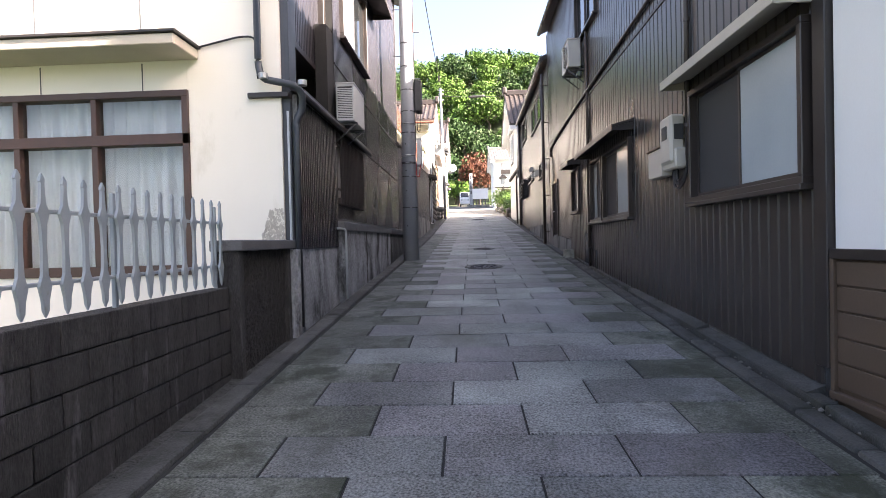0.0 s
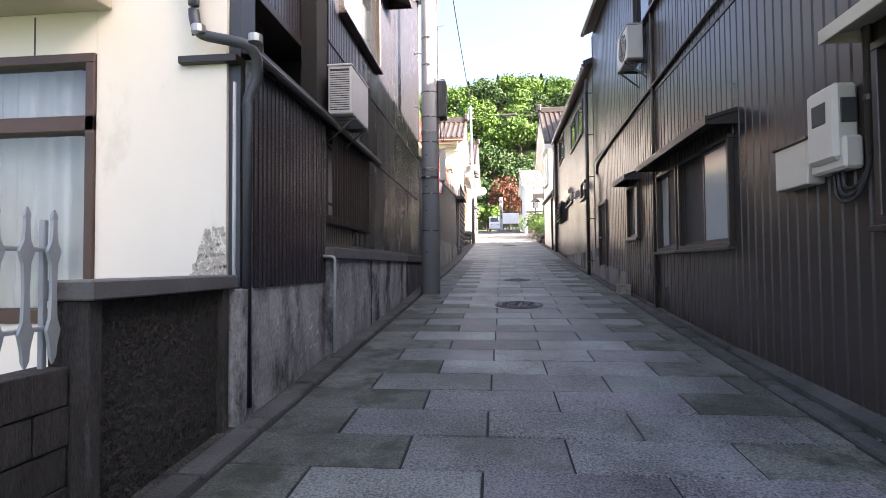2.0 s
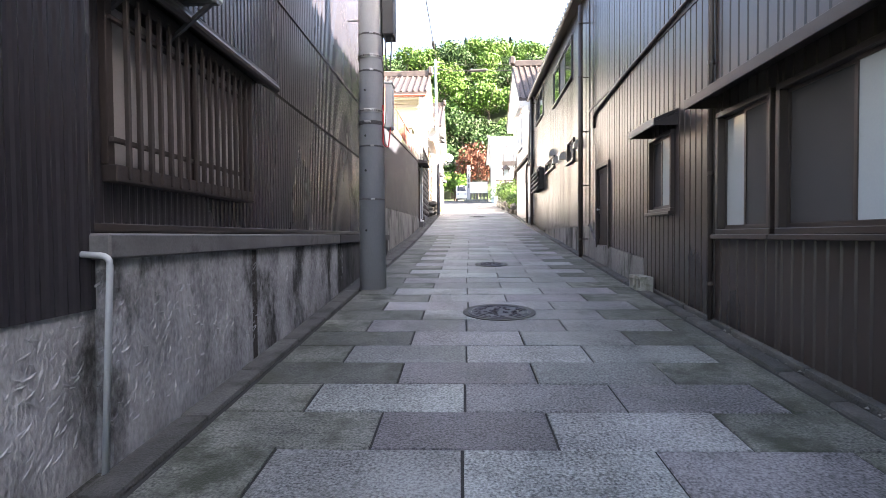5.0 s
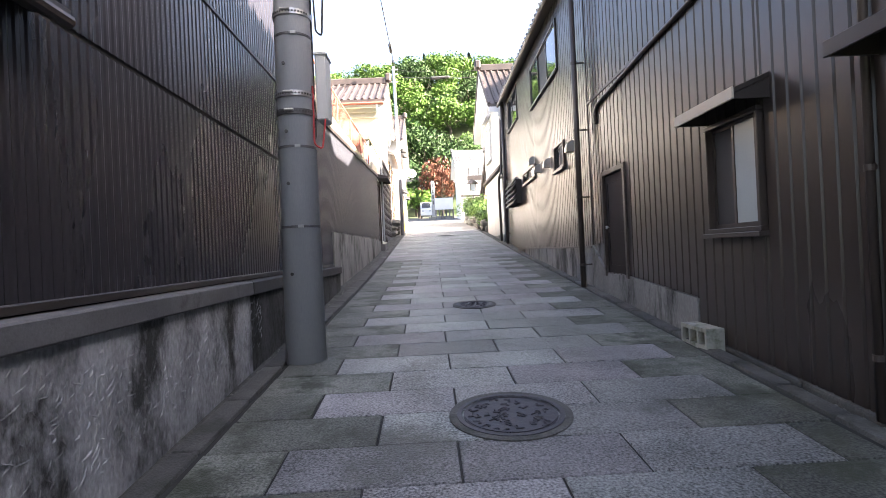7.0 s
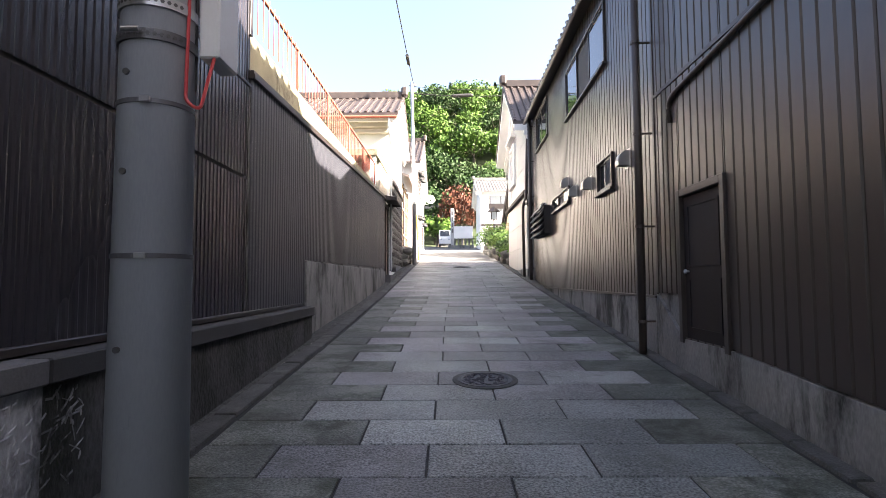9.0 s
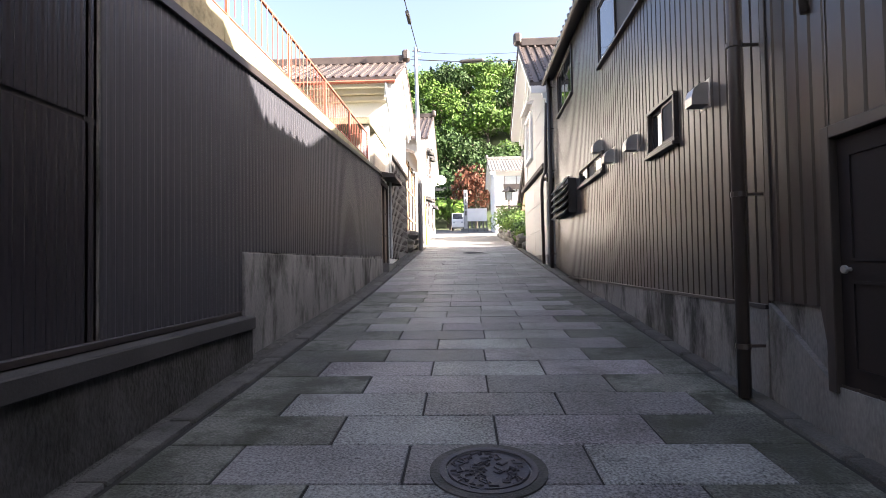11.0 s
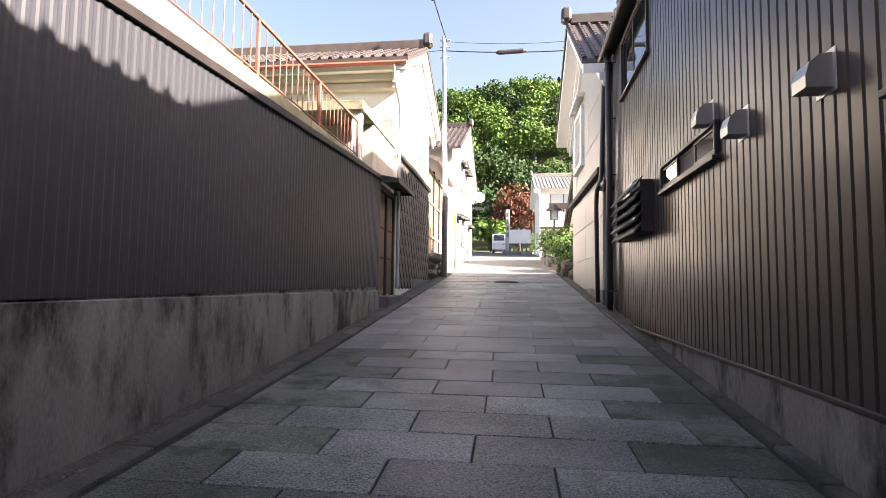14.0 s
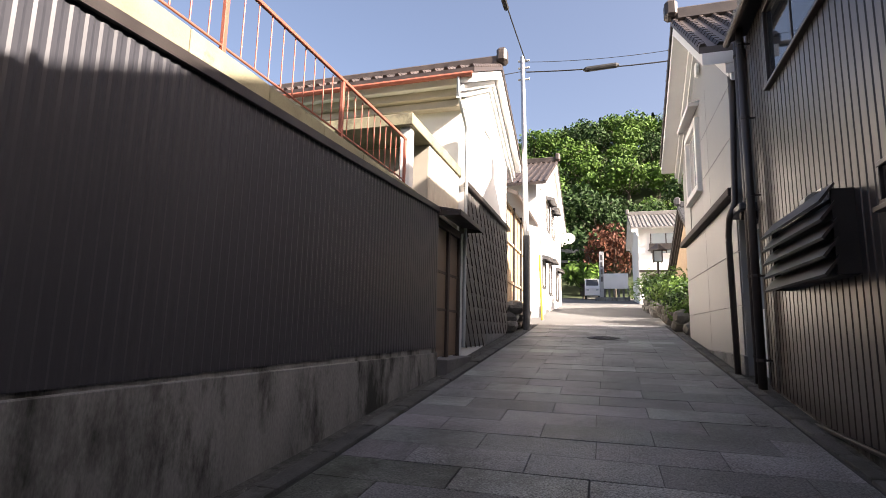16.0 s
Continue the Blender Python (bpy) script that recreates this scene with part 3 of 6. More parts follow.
# foundation that shows below the sheets
for a, b in ((13.35, 15.3), (15.3, 16.3), (16.3, Y_END1)):
    bm = bmesh.new()
    za, zb = (low1(a + 0.01), low1(b - 0.01))
    hexa(bm, [RIGHT1.at(a, gz(a) - 0.2, -0.012), RIGHT1.at(b, gz(b) - 0.2, -0.012), RIGHT1.at(b, gz(b) - 0.2, 0.03), RIGHT1.at(a, gz(a) - 0.2, 0.03), RIGHT1.at(a, za - 0.02, -0.012), RIGHT1.at(b, zb - 0.02, -0.012), RIGHT1.at(b, zb - 0.02, 0.03), RIGHT1.at(a, za - 0.02, 0.03)])
    part("foundation", bm, CONC, house1)
bm = bmesh.new()
for a, b in ((3.6, 5.5), (5.5, 8.0)):
    hexa(bm, [RIGHT1.at(a, gz(a) - 0.2, 0.0), RIGHT1.at(b, gz(b) - 0.2, 0.0), RIGHT1.at(b, gz(b) - 0.2, 0.14), RIGHT1.at(a, gz(a) - 0.2, 0.14), RIGHT1.at(a, gz(a) + 0.10, 0.0), RIGHT1.at(b, gz(b) + 0.06, 0.0), RIGHT1.at(b, gz(b) + 0.03, 0.14), RIGHT1.at(a, gz(a) + 0.05, 0.14)])
part("footing", bm, KERB, house1)

# hollow concrete block on its side beside the wall
blk = thing("concrete_block", "pale hollow concrete block lying against the brown wall", "block", (2.55, 13.0, gz(13)))
bm = bmesh.new()
y0b, y1b, xb0, xb1, zb0 = 12.80, 13.30, 2.44, 2.62, gz(13.0) + 0.0
box(bm, xb0, xb1, y0b, y1b, zb0 - 0.03, zb0 + 0.03)
box(bm, xb0, xb1, y0b, y1b, zb0 + 0.16, zb0 + 0.20)
for k in range(4):
    yk = y0b + k * (y1b - y0b - 0.035) / 3
    box(bm, xb0, xb1, yk, yk + 0.035, zb0 + 0.03, zb0 + 0.16)
part("block_body", bm, BLOCK_PALE, blk)

# extension further up the lane
Y0B, Y1B = 17.04, 28.1


def eave2(y):
    return 7.48 + 0.03 * (y - 19)


def low2(y):
    return max(2.12 + 0.004 * (y - 17.5), gz(y) + 0.03)


HOLES2 = [(18.75, 19.68, 3.83, 4.40), (22.12, 24.2, 4.10, 4.46), (19.05, 22.3, 6.0, 7.10), (24.9, 27.0, 6.42, 7.55)]
house2 = thing("brown_annex", "two-storey annex clad in glossy brown ribbed metal", "house", (5, 23, 2))
solid_wall(RIGHT2, Y0B, Y1B, lambda y: gz(y) - 0.3, eave2, HOLES2, -0.16, -0.012, "wall", CONC, house2)
cladding(RIGHT2, Y0B, Y1B, low2, eave2, HOLES2, 0.145, 0.013, CLAD_R, house2)
bm = bmesh.new()
box(bm, 3.25, 9.0, 17.6, 28.0, 1.2, 7.1)
part("core", bm, DARK, house2)
bm = bmesh.new()
za, zb = eave2(Y0B), eave2(Y1B)
hexa(bm, [(2.55, Y0B, za), (9.5, Y0B, za + 2.6), (9.5, Y1B + 0.1, zb + 2.6), (2.82, Y1B + 0.1, zb), (2.55, Y0B, za + 0.12), (9.5, Y0B, za + 2.75), (9.5, Y1B + 0.1, zb + 2.75), (2.82, Y1B + 0.1, zb + 0.12)])
part("roof", bm, TILE_D, house2)
for i in range(36):
    y = Y0B + 0.1 + i * 0.295
    x = 2.50 + 0.27 * (y - Y0B) / 10.6
    part("roof_tile", tube(bmesh.new(), [(x, y, eave2(y) + 0.10), (x + 2.0, y, eave2(y) + 0.86)], 0.055, 6), TILE_D, house2)
# unseen taller rear wing with a hipped roof, added to shape the boundary wall's shadow
part("rear_wall", bbox(5.9, 9.0, 19.2, 30.0, 1.5, 9.6, 0.01), CLAD_R, house2)
bm = bmesh.new()
low_r = [bm.verts.new(p) for p in ((5.7, 18.9, 9.75), (9.3, 18.9, 9.75), (9.3, 30.4, 9.75), (5.7, 30.4, 9.75))]
top_r = [bm.verts.new(p) for p in ((5.82, 21.7, 11.1), (9.2, 21.7, 11.1), (9.2, 30.4, 11.25), (5.82, 30.4, 11.25))]
bm.faces.new(low_r[::-1])
bm.faces.new(top_r)
for i in range(4):
    bm.faces.new((low_r[i], low_r[(i + 1) % 4], top_r[(i + 1) % 4], top_r[i]))
part("rear_roof", bm, TILE_D, house2)
part("gutter", tube(bmesh.new(), [(2.52, Y0B, za - 0.02), (2.80, Y1B + 0.1, zb - 0.02)], 0.055, 10), PIPE, house2)
part("foundation", RIGHT2.bbox(Y0B, 22.5, 1.3, 2.10, -0.012, 0.03, 0.006), CONC, house2)
part("drip_edge", RIGHT2.bbox(Y0B, Y1B, 2.10, 2.135, 0.0, 0.04, 0.004), TRIM, house2)
slider(RIGHT2, 18.75, 19.68, 3.83, 4.40, "small dark bronze sliding window", MIRRORISH, NETTING, 0.06, 0.045)
slider(RIGHT2, 22.12, 24.2, 4.10, 4.46, "low three-pane slot window in dark bronze", MIRRORISH, MIRRORISH, 0.06, 0.045, panes=3)
slider(RIGHT2, 19.05, 22.3, 6.0, 7.10, "wide upper-floor window reflecting the trees", MIRRORISH, MIRRORISH, 0.05, 0.05, panes=3)
slider(RIGHT2, 24.9, 27.0, 6.42, 7.55, "upper-floor sliding window", MIRRORISH, MIRRORISH, 0.05, 0.05)


def vent_hood(y, z, w=0.17):
    h = thing("vent_hood", "small metal vent hood on the brown wall", "vent", RIGHT2.at(y, z), "vent hoods")
    A = RIGHT2.at
    bm = bmesh.new()
    prof = [(0.0, 0.22), (0.08, 0.21), (0.14, 0.16), (0.165, 0.08), (0.165, 0.0), (0.0, 0.0)]
    l = [bm.verts.new(A(y - w / 2, z + b, a + 0.014)) for a, b in prof]
    r = [bm.verts.new(A(y + w / 2, z + b, a + 0.014)) for a, b in prof]
    bm.faces.new(l)
    bm.faces.new(r[::-1])
    for i in range(len(prof)):
        j = (i + 1) % len(prof)
        bm.faces.new((l[i], l[j], r[j], r[i]))
    part("hood_shell", bm, HOOD, h)
    part("back_plate", RIGHT2.bbox(y - w / 2 - 0.03, y + w / 2 + 0.03, z - 0.03, z + 0.25, 0.005, 0.02, 0.004), HOOD, h)
    return h


for y, z in ((18.05, 4.0), (20.3, 4.05), (21.55, 4.12), (22.35, 4.46), (25.6, 4.35)):
    vent_hood(y, z)

# big slatted vent guard
v = thing("louvre_vent", "brown metal vent guard with sloping slats", "vent", RIGHT2.at(26, 3.9))
part("vent_box", RIGHT2.bbox(24.8, 26.65, 3.62, 4.36, 0.0, 0.14, 0.005), ACDARK, v)
for i in range(5):
    z = 3.60 + i * 0.165
    bm = bmesh.new()
    A = RIGHT2.at
    hexa(bm, [A(24.7, z, 0.29), A(26.75, z, 0.29), A(26.75, z + 0.17, 0.17), A(24.7, z + 0.17, 0.17), A(24.7, z + 0.02, 0.31), A(26.75, z + 0.02, 0.31), A(26.75, z + 0.19, 0.18), A(24.7, z + 0.19, 0.18)])
    part("slat", bm, CLAD_R, v)
for y in (24.75, 26.7):
    part("side_bracket", RIGHT2.bbox(y - 0.015, y + 0.015, 3.62, 4.40, 0.0, 0.20, 0.003), TRIM, v)

# pipes on the two houses
def wall_pipe(face, y, z0, z1, r, material, label, d=0.09, clip=1.2, name="drain_pipe"):
    p = thing(name, label, "pipe", face.at(y, z0, d))
    part("pipe", tube(bmesh.new(), [face.at(y, z0, d), face.at(y, z1, d)], r, 12), material, p, "", True)
    z = z0 + 0.4
    while z < z1:
        part("pipe_clip", tube(bmesh.new(), [face.at(y, z - 0.02, d), face.at(y, z + 0.02, d)], r + 0.008, 12), material, p)
        part("pipe_stay", face.bbox(y - 0.01, y + 0.01, z - 0.012, z + 0.012, 0.0, d - r, 0.002), material, p)
        z += clip
    return p


wall_pipe(RIGHT2, 17.08, gz(17.1), 7.0, 0.05, PIPE, "brown drain pipe at the joint of the two houses", 0.20)
wall_pipe(RIGHT1, 11.05, gz(11.05) + 0.02, 8.2, 0.028, PIPE, "thin brown drain pipe on the ribbed wall", 0.05)
wall_pipe(RIGHT1, 5.84, 2.45, 6.2, 0.03, PIPE, "brown conduit running down to the meter box", 0.05)
wall_pipe(RIGHT2, 27.85, gz(27.9), 8.0, 0.06, PIPE, "dark brown drain pipe at the end of the annex", 0.15)
wall_pipe(RIGHT2, 28.3, gz(28.3), 8.1, 0.05, PIPE, "second brown drain pipe beside the annex", 0.10)
A1 = RIGHT1.at
run_of_pipe("cable_duct", "dark cable duct climbing the brown wall to a hook", [A1(16.45, 4.16, 0.03), A1(16.47, 4.38, 0.04), A1(16.3, 4.45, 0.05), A1(14.4, 4.59, 0.05), A1(11.8, 4.70, 0.05), A1(8.0, 4.82, 0.05), A1(3.8, 4.95, 0.05)], 0.028, PIPE)

# ---------------------------------------------------------------- white shop corner beside the brown house
RIGHT0 = Face(2.53, 0.0, 3.0, 1)
corner = thing("white_house", "white plastered house with brown panelled base", "house", (4, 0, 0))
part("wall", RIGHT0.bbox(-6.0, 3.49, 1.46, 6.5, -0.3, 0.0, 0.004), WHITE, corner)
part("base", RIGHT0.bbox(-6.0, 3.49, -0.8, 1.42, -0.3, 0.0, 0.004), BROWNPANEL, corner)
part("rail", RIGHT0.bbox(-6.0, 3.49, 1.40, 1.47, 0.0, 0.045, 0.004), TRIM, corner)
for i in range(7):
    y1 = 3.46 - i * 0.85
    for k in range(5):
        part("panel", RIGHT0.bbox(y1 - 0.78, y1, 0.50 + k * 0.18 - i * 0.07, 0.665 + k * 0.18 - i * 0.07, 0.002, 0.018, 0.004), BROWNPANEL, corner)
    part("batten", RIGHT0.bbox(y1 - 0.84, y1 - 0.79, 0.3 - i * 0.07, 1.40, 0.0, 0.035, 0.004), BROWNPANEL, corner)
part("batten", RIGHT0.bbox(3.46, 3.50, 0.40, 1.40, 0.0, 0.04, 0.004), BROWNPANEL, corner)
part("sill_board", RIGHT0.bbox(-6, 3.5, 0.42, 0.47, 0.0, 0.05, 0.004), BROWNPANEL, corner)
bm = bmesh.new()
box(bm, 2.1, 8, -6, 3.4, 6.5, 6.7)
part("roof", bm, TILE_D, corner)
bm = bmesh.new()
box(bm, 2.84, 8, -6, 3.45, -0.8, 6.49)
part("core", bm, DARK, corner)

# ---------------------------------------------------------------- dark house
LEFT_P = Face(-2.02, 0.0, 8.0, -1)
LEFT_A = Face(-2.10, 0.0, 8.0, -1)
LEFT_W = Face(-2.20, 0.0, 8.0, -1)
LEFT_U = Face(-2.42, 0.0, 8.0, -1)
LEFT_F = Face(-2.185, 0.014, 16.4, -1)
house3 = thing("dark_house", "tall house clad in dark ribbed metal above a plaster plinth", "house", (-4.5, 11, 1))
cladding(LEFT_A, 6.12, 8.0, lambda y: 1.53, lambda y: 3.42, [], 0.082, 0.007, CLAD_L, house3, kind="rib")
solid_wall(LEFT_A, 6.12, 8.0, lambda y: gz(y) - 0.2, lambda y: 3.45, [], -0.25, -0.01, "wall", PLINTH, house3)
HOLE_L = [(8.25, 10.15, 2.32, 3.36)]
solid_wall(LEFT_W, 8.0, 16.4, lambda y: 1.9, lambda y: 5.1, HOLE_L, -0.2, -0.01, "wall", DARK, house3)
cladding(LEFT_W, 8.0, 16.4, lambda y: 2.0, lambda y: 3.50, HOLE_L, 0.082, 0.007, CLAD_L, house3, kind="rib")
HOLE_U = [(8.9, 11.2, 5.25, 6.9)]
cladding(LEFT_W, 8.4, 16.4, lambda y: 3.54, lambda y: 4.60, [], 0.082, 0.007, CLAD_L, house3, kind="rib")
cladding(LEFT_W, 8.4, 16.4, lambda y: 4.63, lambda y: 9.3, HOLE_U, 0.082, 0.007, CLAD_L, house3, kind="rib")
solid_wall(LEFT_W, 8.4, 16.4, lambda y: 5.1, lambda y: 9.3, HOLE_U, -0.2, -0.01, "wall", DARK, house3)
part("seam_trim", LEFT_W.bbox(8.4, 16.4, 4.60, 4.63, 0.0, 0.02, 0.003), TRIM, house3)
cladding(LEFT_U, 6.3, 8.4, lambda y: 4.45, lambda y: 9.3, [], 0.082, 0.007, CLAD_L, house3, kind="rib")
part("bay_floor", LEFT_U.bbox(6.25, 8.4, 4.36, 4.45, -0.6, 0.03, 0.006), TRIM, house3)
part("corner_post", LEFT_U.bbox(8.3, 8.42, 3.6, 9.3, -0.05, 0.1, 0.006), TRIM, house3)
# Upright sheet at the bay recess's back; near-black colour stands in for shade.
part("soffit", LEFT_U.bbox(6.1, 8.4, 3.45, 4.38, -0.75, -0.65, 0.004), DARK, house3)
bm = bmesh.new()
box(bm, -9.0, -2.55, 8.45, 16.2, 0.4, 9.2)
part("core", bm, DARK, house3)
part("end_wall", bbox(-9.0, -2.2, 16.28, 16.4, 1.0, 9.3, 0.004), CLAD_L, house3)
part("end_trim", LEFT_W.bbox(16.34, 16.41, 5.2, 9.3, 0.0, 0.03, 0.004), TRIM, house3)
bm = bmesh.new()
hexa(bm, [(-1.85, 6.2, 9.25), (-1.85, 16.9, 9.25), (-9, 16.9, 11.8), (-9, 6.2, 11.8), (-1.85, 6.2, 9.4), (-1.85, 16.9, 9.4), (-9, 16.9, 11.95), (-9, 6.2, 11.95)])
part("roof", bm, TILE_D, house3)
# lower lean-to roof edge with gutter
bm = bmesh.new()
hexa(bm, [(-1.99, 6.05, 3.44), (-1.99, 10.6, 3.44), (-2.7, 10.6, 3.62), (-2.7, 6.05, 3.62), (-1.99, 6.05, 3.49), (-1.99, 10.6, 3.49), (-2.7, 10.6, 3.68), (-2.7, 6.05, 3.68)])
part("lean_to_roof", bm, TRIM, house3)
part("gutter", tube(bmesh.new(), [(-2.02, 6.0, 3.44), (-2.02, 10.62, 3.44)], 0.04, 10), PIPE, house3)
# ledge on the plinth
part("ledge", LEFT_P.bbox(7.95, 13.2, 1.80, 1.94, -0.35, 0.04, 0.012), LEDGE, house3)
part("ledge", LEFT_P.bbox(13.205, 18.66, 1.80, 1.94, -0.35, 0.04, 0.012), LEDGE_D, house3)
part("sill_flashing", LEFT_W.bbox(8.0, 18.66, 1.95, 2.0, 0.0, 0.05, 0.005), TRIM, house3)
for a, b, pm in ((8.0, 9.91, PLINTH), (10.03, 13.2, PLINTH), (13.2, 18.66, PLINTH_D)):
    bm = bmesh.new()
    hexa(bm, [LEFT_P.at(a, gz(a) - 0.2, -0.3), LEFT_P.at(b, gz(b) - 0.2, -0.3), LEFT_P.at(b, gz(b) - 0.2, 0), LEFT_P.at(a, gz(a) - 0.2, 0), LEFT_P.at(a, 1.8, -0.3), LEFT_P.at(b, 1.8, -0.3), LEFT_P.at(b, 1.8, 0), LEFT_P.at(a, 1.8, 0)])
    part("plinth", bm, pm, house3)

# trowel strokes standing proud of the plaster
rs = random.Random(12)
bm = bmesh.new()
for k in range(900):
    y = rs.uniform(6.2, 13.5)
    face = LEFT_A if y < 7.9 else LEFT_P
    z = rs.uniform(gz(y) + 0.12, 1.50 if y < 7.9 else 1.77)
    a, ln = rs.gauss(0.6, 0.7), rs.uniform(0.03, 0.11)
    dy, dz = math.cos(a) * ln / 2, math.sin(a) * ln / 2
    w, h = rs.uniform(0.003, 0.007), rs.uniform(0.004, 0.010)
    o = -0.01 if y < 7.9 else 0.0
    p = [bm.verts.new(face.at(y + sy * dy - sw * w * math.sin(a), z + sy * dz + sw * w * math.cos(a), o)) for sy, sw in ((-1, -1), (1, -1), (1, 1), (-1, 1))]
    top = bm.verts.new(face.at(y, z, o + h))
    for i in range(4):
        bm.faces.new((p[i], p[(i + 1) % 4], top))
tagged(part("plaster_relief", bm, PLINTH, house3), kind="stuff")
# stain-darkened drip seams and joints of the plinth
part("plinth_joint", LEFT_P.bbox(9.91, 10.03, gz(9.9) - 0.1, 1.79, -0.2, -0.006, 0.002), ROUGHCAST, house3)

# lattice window
lw = thing("window_lattice", "dark timber lattice window with paper screens behind", "window", LEFT_W.at(9.2, 2.3), kind="structure")
part("window_frame", LEFT_W.bbox(8.2, 10.2, 2.24, 2.34, -0.05, 0.10, 0.006), WOOD_D, lw)
part("window_frame", LEFT_W.bbox(8.2, 10.2, 3.32, 3.42, -0.05, 0.10, 0.006), WOOD_D, lw)
for a in (8.2, 9.2, 10.14):
    part("post", LEFT_W.bbox(a, a + 0.06, 2.34, 3.32, -0.01, 0.05, 0.004), WOOD_D, lw)
for i in range(17):
    a = 8.30 + i * 0.114
    part("lattice_bar", LEFT_W.bbox(a, a + 0.026, 2.26, 3.36, 0.085, 0.115, 0.004), WOOD_D, lw)
part("lattice_rail", LEFT_W.bbox(8.2, 10.2, 2.47, 2.50, 0.055, 0.084, 0.004), WOOD_D, lw)
part("lattice_rail", LEFT_W.bbox(8.2, 10.2, 3.17, 3.20, 0.055, 0.084, 0.004), WOOD_D, lw)
for a, b in ((8.27, 8.72), (8.75, 9.19), (9.27, 9.68), (9.71, 10.13)):
    part("screen", LEFT_W.bbox(a, b, 2.36, 3.31, -0.03, -0.015, 0.002), SHOJI, lw)
    part("screen_stile", LEFT_W.bbox(b, b + 0.028, 2.36, 3.31, -0.03, 0.0, 0.002), WOOD_D, lw)
slider(LEFT_W, 8.9, 11.2, 5.25, 6.9, "upper-floor window of the dark house", MIRRORISH, FROST, 0.08, 0.06)
canopy(LEFT_W, 8.8, 12.4, 7.2, 0.12, 0.45, "dark canopy over the upper window", TRIM, TRIM)


def air_unit(name, face, y0, y1, z0, depth, gap, label, side_grille, fan=True):
    """An outdoor air-conditioner unit on wall brackets."""
    u = thing(name, label, "air conditioner", face.at((y0 + y1) / 2, z0, gap))
    h = 0.6
    part("casing", face.bbox(y0, y1, z0, z0 + h, gap, gap + depth, 0.015), ACWHITE, u)
    part("top_lid", face.bbox(y0 - 0.008, y1 + 0.008, z0 + h, z0 + h + 0.025, gap - 0.008, gap + depth + 0.008, 0.006), ACWHITE, u)
    n = 17
    if side_grille:
        part("grille_back", face.bbox(y0 - 0.004, y0 + 0.004, z0 + 0.05, z0 + h - 0.04, gap + 0.03, gap + depth - 0.03, 0.001), ACDARK, u)
        for i in range(n):
            z = z0 + 0.06 + i * (h - 0.12) / n
            part("grille_slat", face.bbox(y0 - 0.014, y0 - 0.003, z, z + 0.016, gap + 0.03, gap + depth - 0.03, 0.002), ACWHITE, u)
    c = face.at((y0 + y1) / 2 - 0.08, z0 + h / 2, gap + depth)
    sx = -face.side
    if fan:
        part("fan_grille", tube(bmesh.new(), [c, (c[0] + sx * 0.012, c[1], c[2])], [0.24, 0.235], 28), ACDARK, u)
    for r in (0.08, 0.13, 0.18, 0.235) if fan else ():
        ring = [(c[0] + sx * 0.018, c[1] + r * math.cos(a * 0.2618), c[2] + r * math.sin(a * 0.2618)) for a in range(25)]
        part("fan_ring", tube(bmesh.new(), ring, 0.005, 5, False), ACWHITE, u)
    for y in (y0 + 0.12, y1 - 0.15):
        part("bracket", face.bbox(y, y + 0.04, z0 - 0.045, z0, 0.0, gap + depth + 0.02, 0.004), BAND, u)
        bm = bmesh.new()
        A = face.at
        hexa(bm, [A(y, z0 - 0.32, 0.0), A(y + 0.03, z0 - 0.32, 0.0), A(y + 0.03, z0 - 0.32, 0.03), A(y, z0 - 0.32, 0.03), A(y, z0 - 0.05, gap + depth - 0.06), A(y + 0.03, z0 - 0.05, gap + depth - 0.06), A(y + 0.03, z0 - 0.05, gap + depth - 0.02), A(y, z0 - 0.05, gap + depth - 0.02)])
        part("brace", bm, BAND, u)
    return u


air_unit("air_conditioner", LEFT_W, 8.15, 9.0, 3.58, 0.30, 0.08, "white outdoor air-conditioner unit on the dark wall", True, False)
air_unit("air_conditioner", RIGHT1, 11.35, 12.15, 5.35, 0.28, 0.10, "white outdoor air-conditioner unit high on the brown wall", False)

# drain pipes beside the dark house
run_of_pipe("drain_pipe", "grey drain pipe coming down the house corner", [(-2.5, 5.9, 9.0), (-2.5, 5.9, 3.75), (-2.45, 5.88, 3.58), (-2.06, 5.92, 3.5), (-2.0, 5.98, 3.42), (-2.02, 6.04, 3.25), (-2.10, 6.02, 3.1), (-2.10, 6.02, gz(6) + 0.02)], 0.043, PIPE_G)
run_of_pipe("conduit", "thin pale conduit beside the drain pipe", [(-2.17, 5.94, gz(6)), (-2.17, 5.94, 1.6), (-2.17, 5.94, 3.2)], 0.014, PIPE_W)
run_of_pipe("drain_pipe", "short pale pvc pipe from ledge to gutter", [(-2.1, 7.9, 1.83), (-1.96, 7.92, 1.82), (-1.93, 7.8, gz(8))], 0.017, PIPE_W, 0.05)

# ---------------------------------------------------------------- cream house and its yard wall
house4 = thing("cream_house", "cream stuccoed house with a large curtained window", "house", (-5.5, 7, 0.5))
YF = 6.0
HOLE4 = (-7.6, -3.42, 1.25, 3.52)
for x0, x1, z0, z1 in ((-3.42, -2.27, 0.2, 8.6), (-12, -7.6, 0.2, 8.6), (-7.6, -3.42, 0.2, 1.25), (-7.6, -3.42, 3.52, 8.6)):
    part("wall", bbox(x0, x1, YF, YF + 0.18, z0, z1, 0.003), STUCCO, house4)
part("side_wall", bbox(-2.35, -2.17, YF + 0.04, YF + 0.30, 0.3, 8.5, 0.003), PIPE_G, house4)
part("roof", bbox(-12.5, -1.9, YF - 0.6, 14, 8.6, 8.85, 0.01), TILE_D, house4)
bm = bmesh.new()
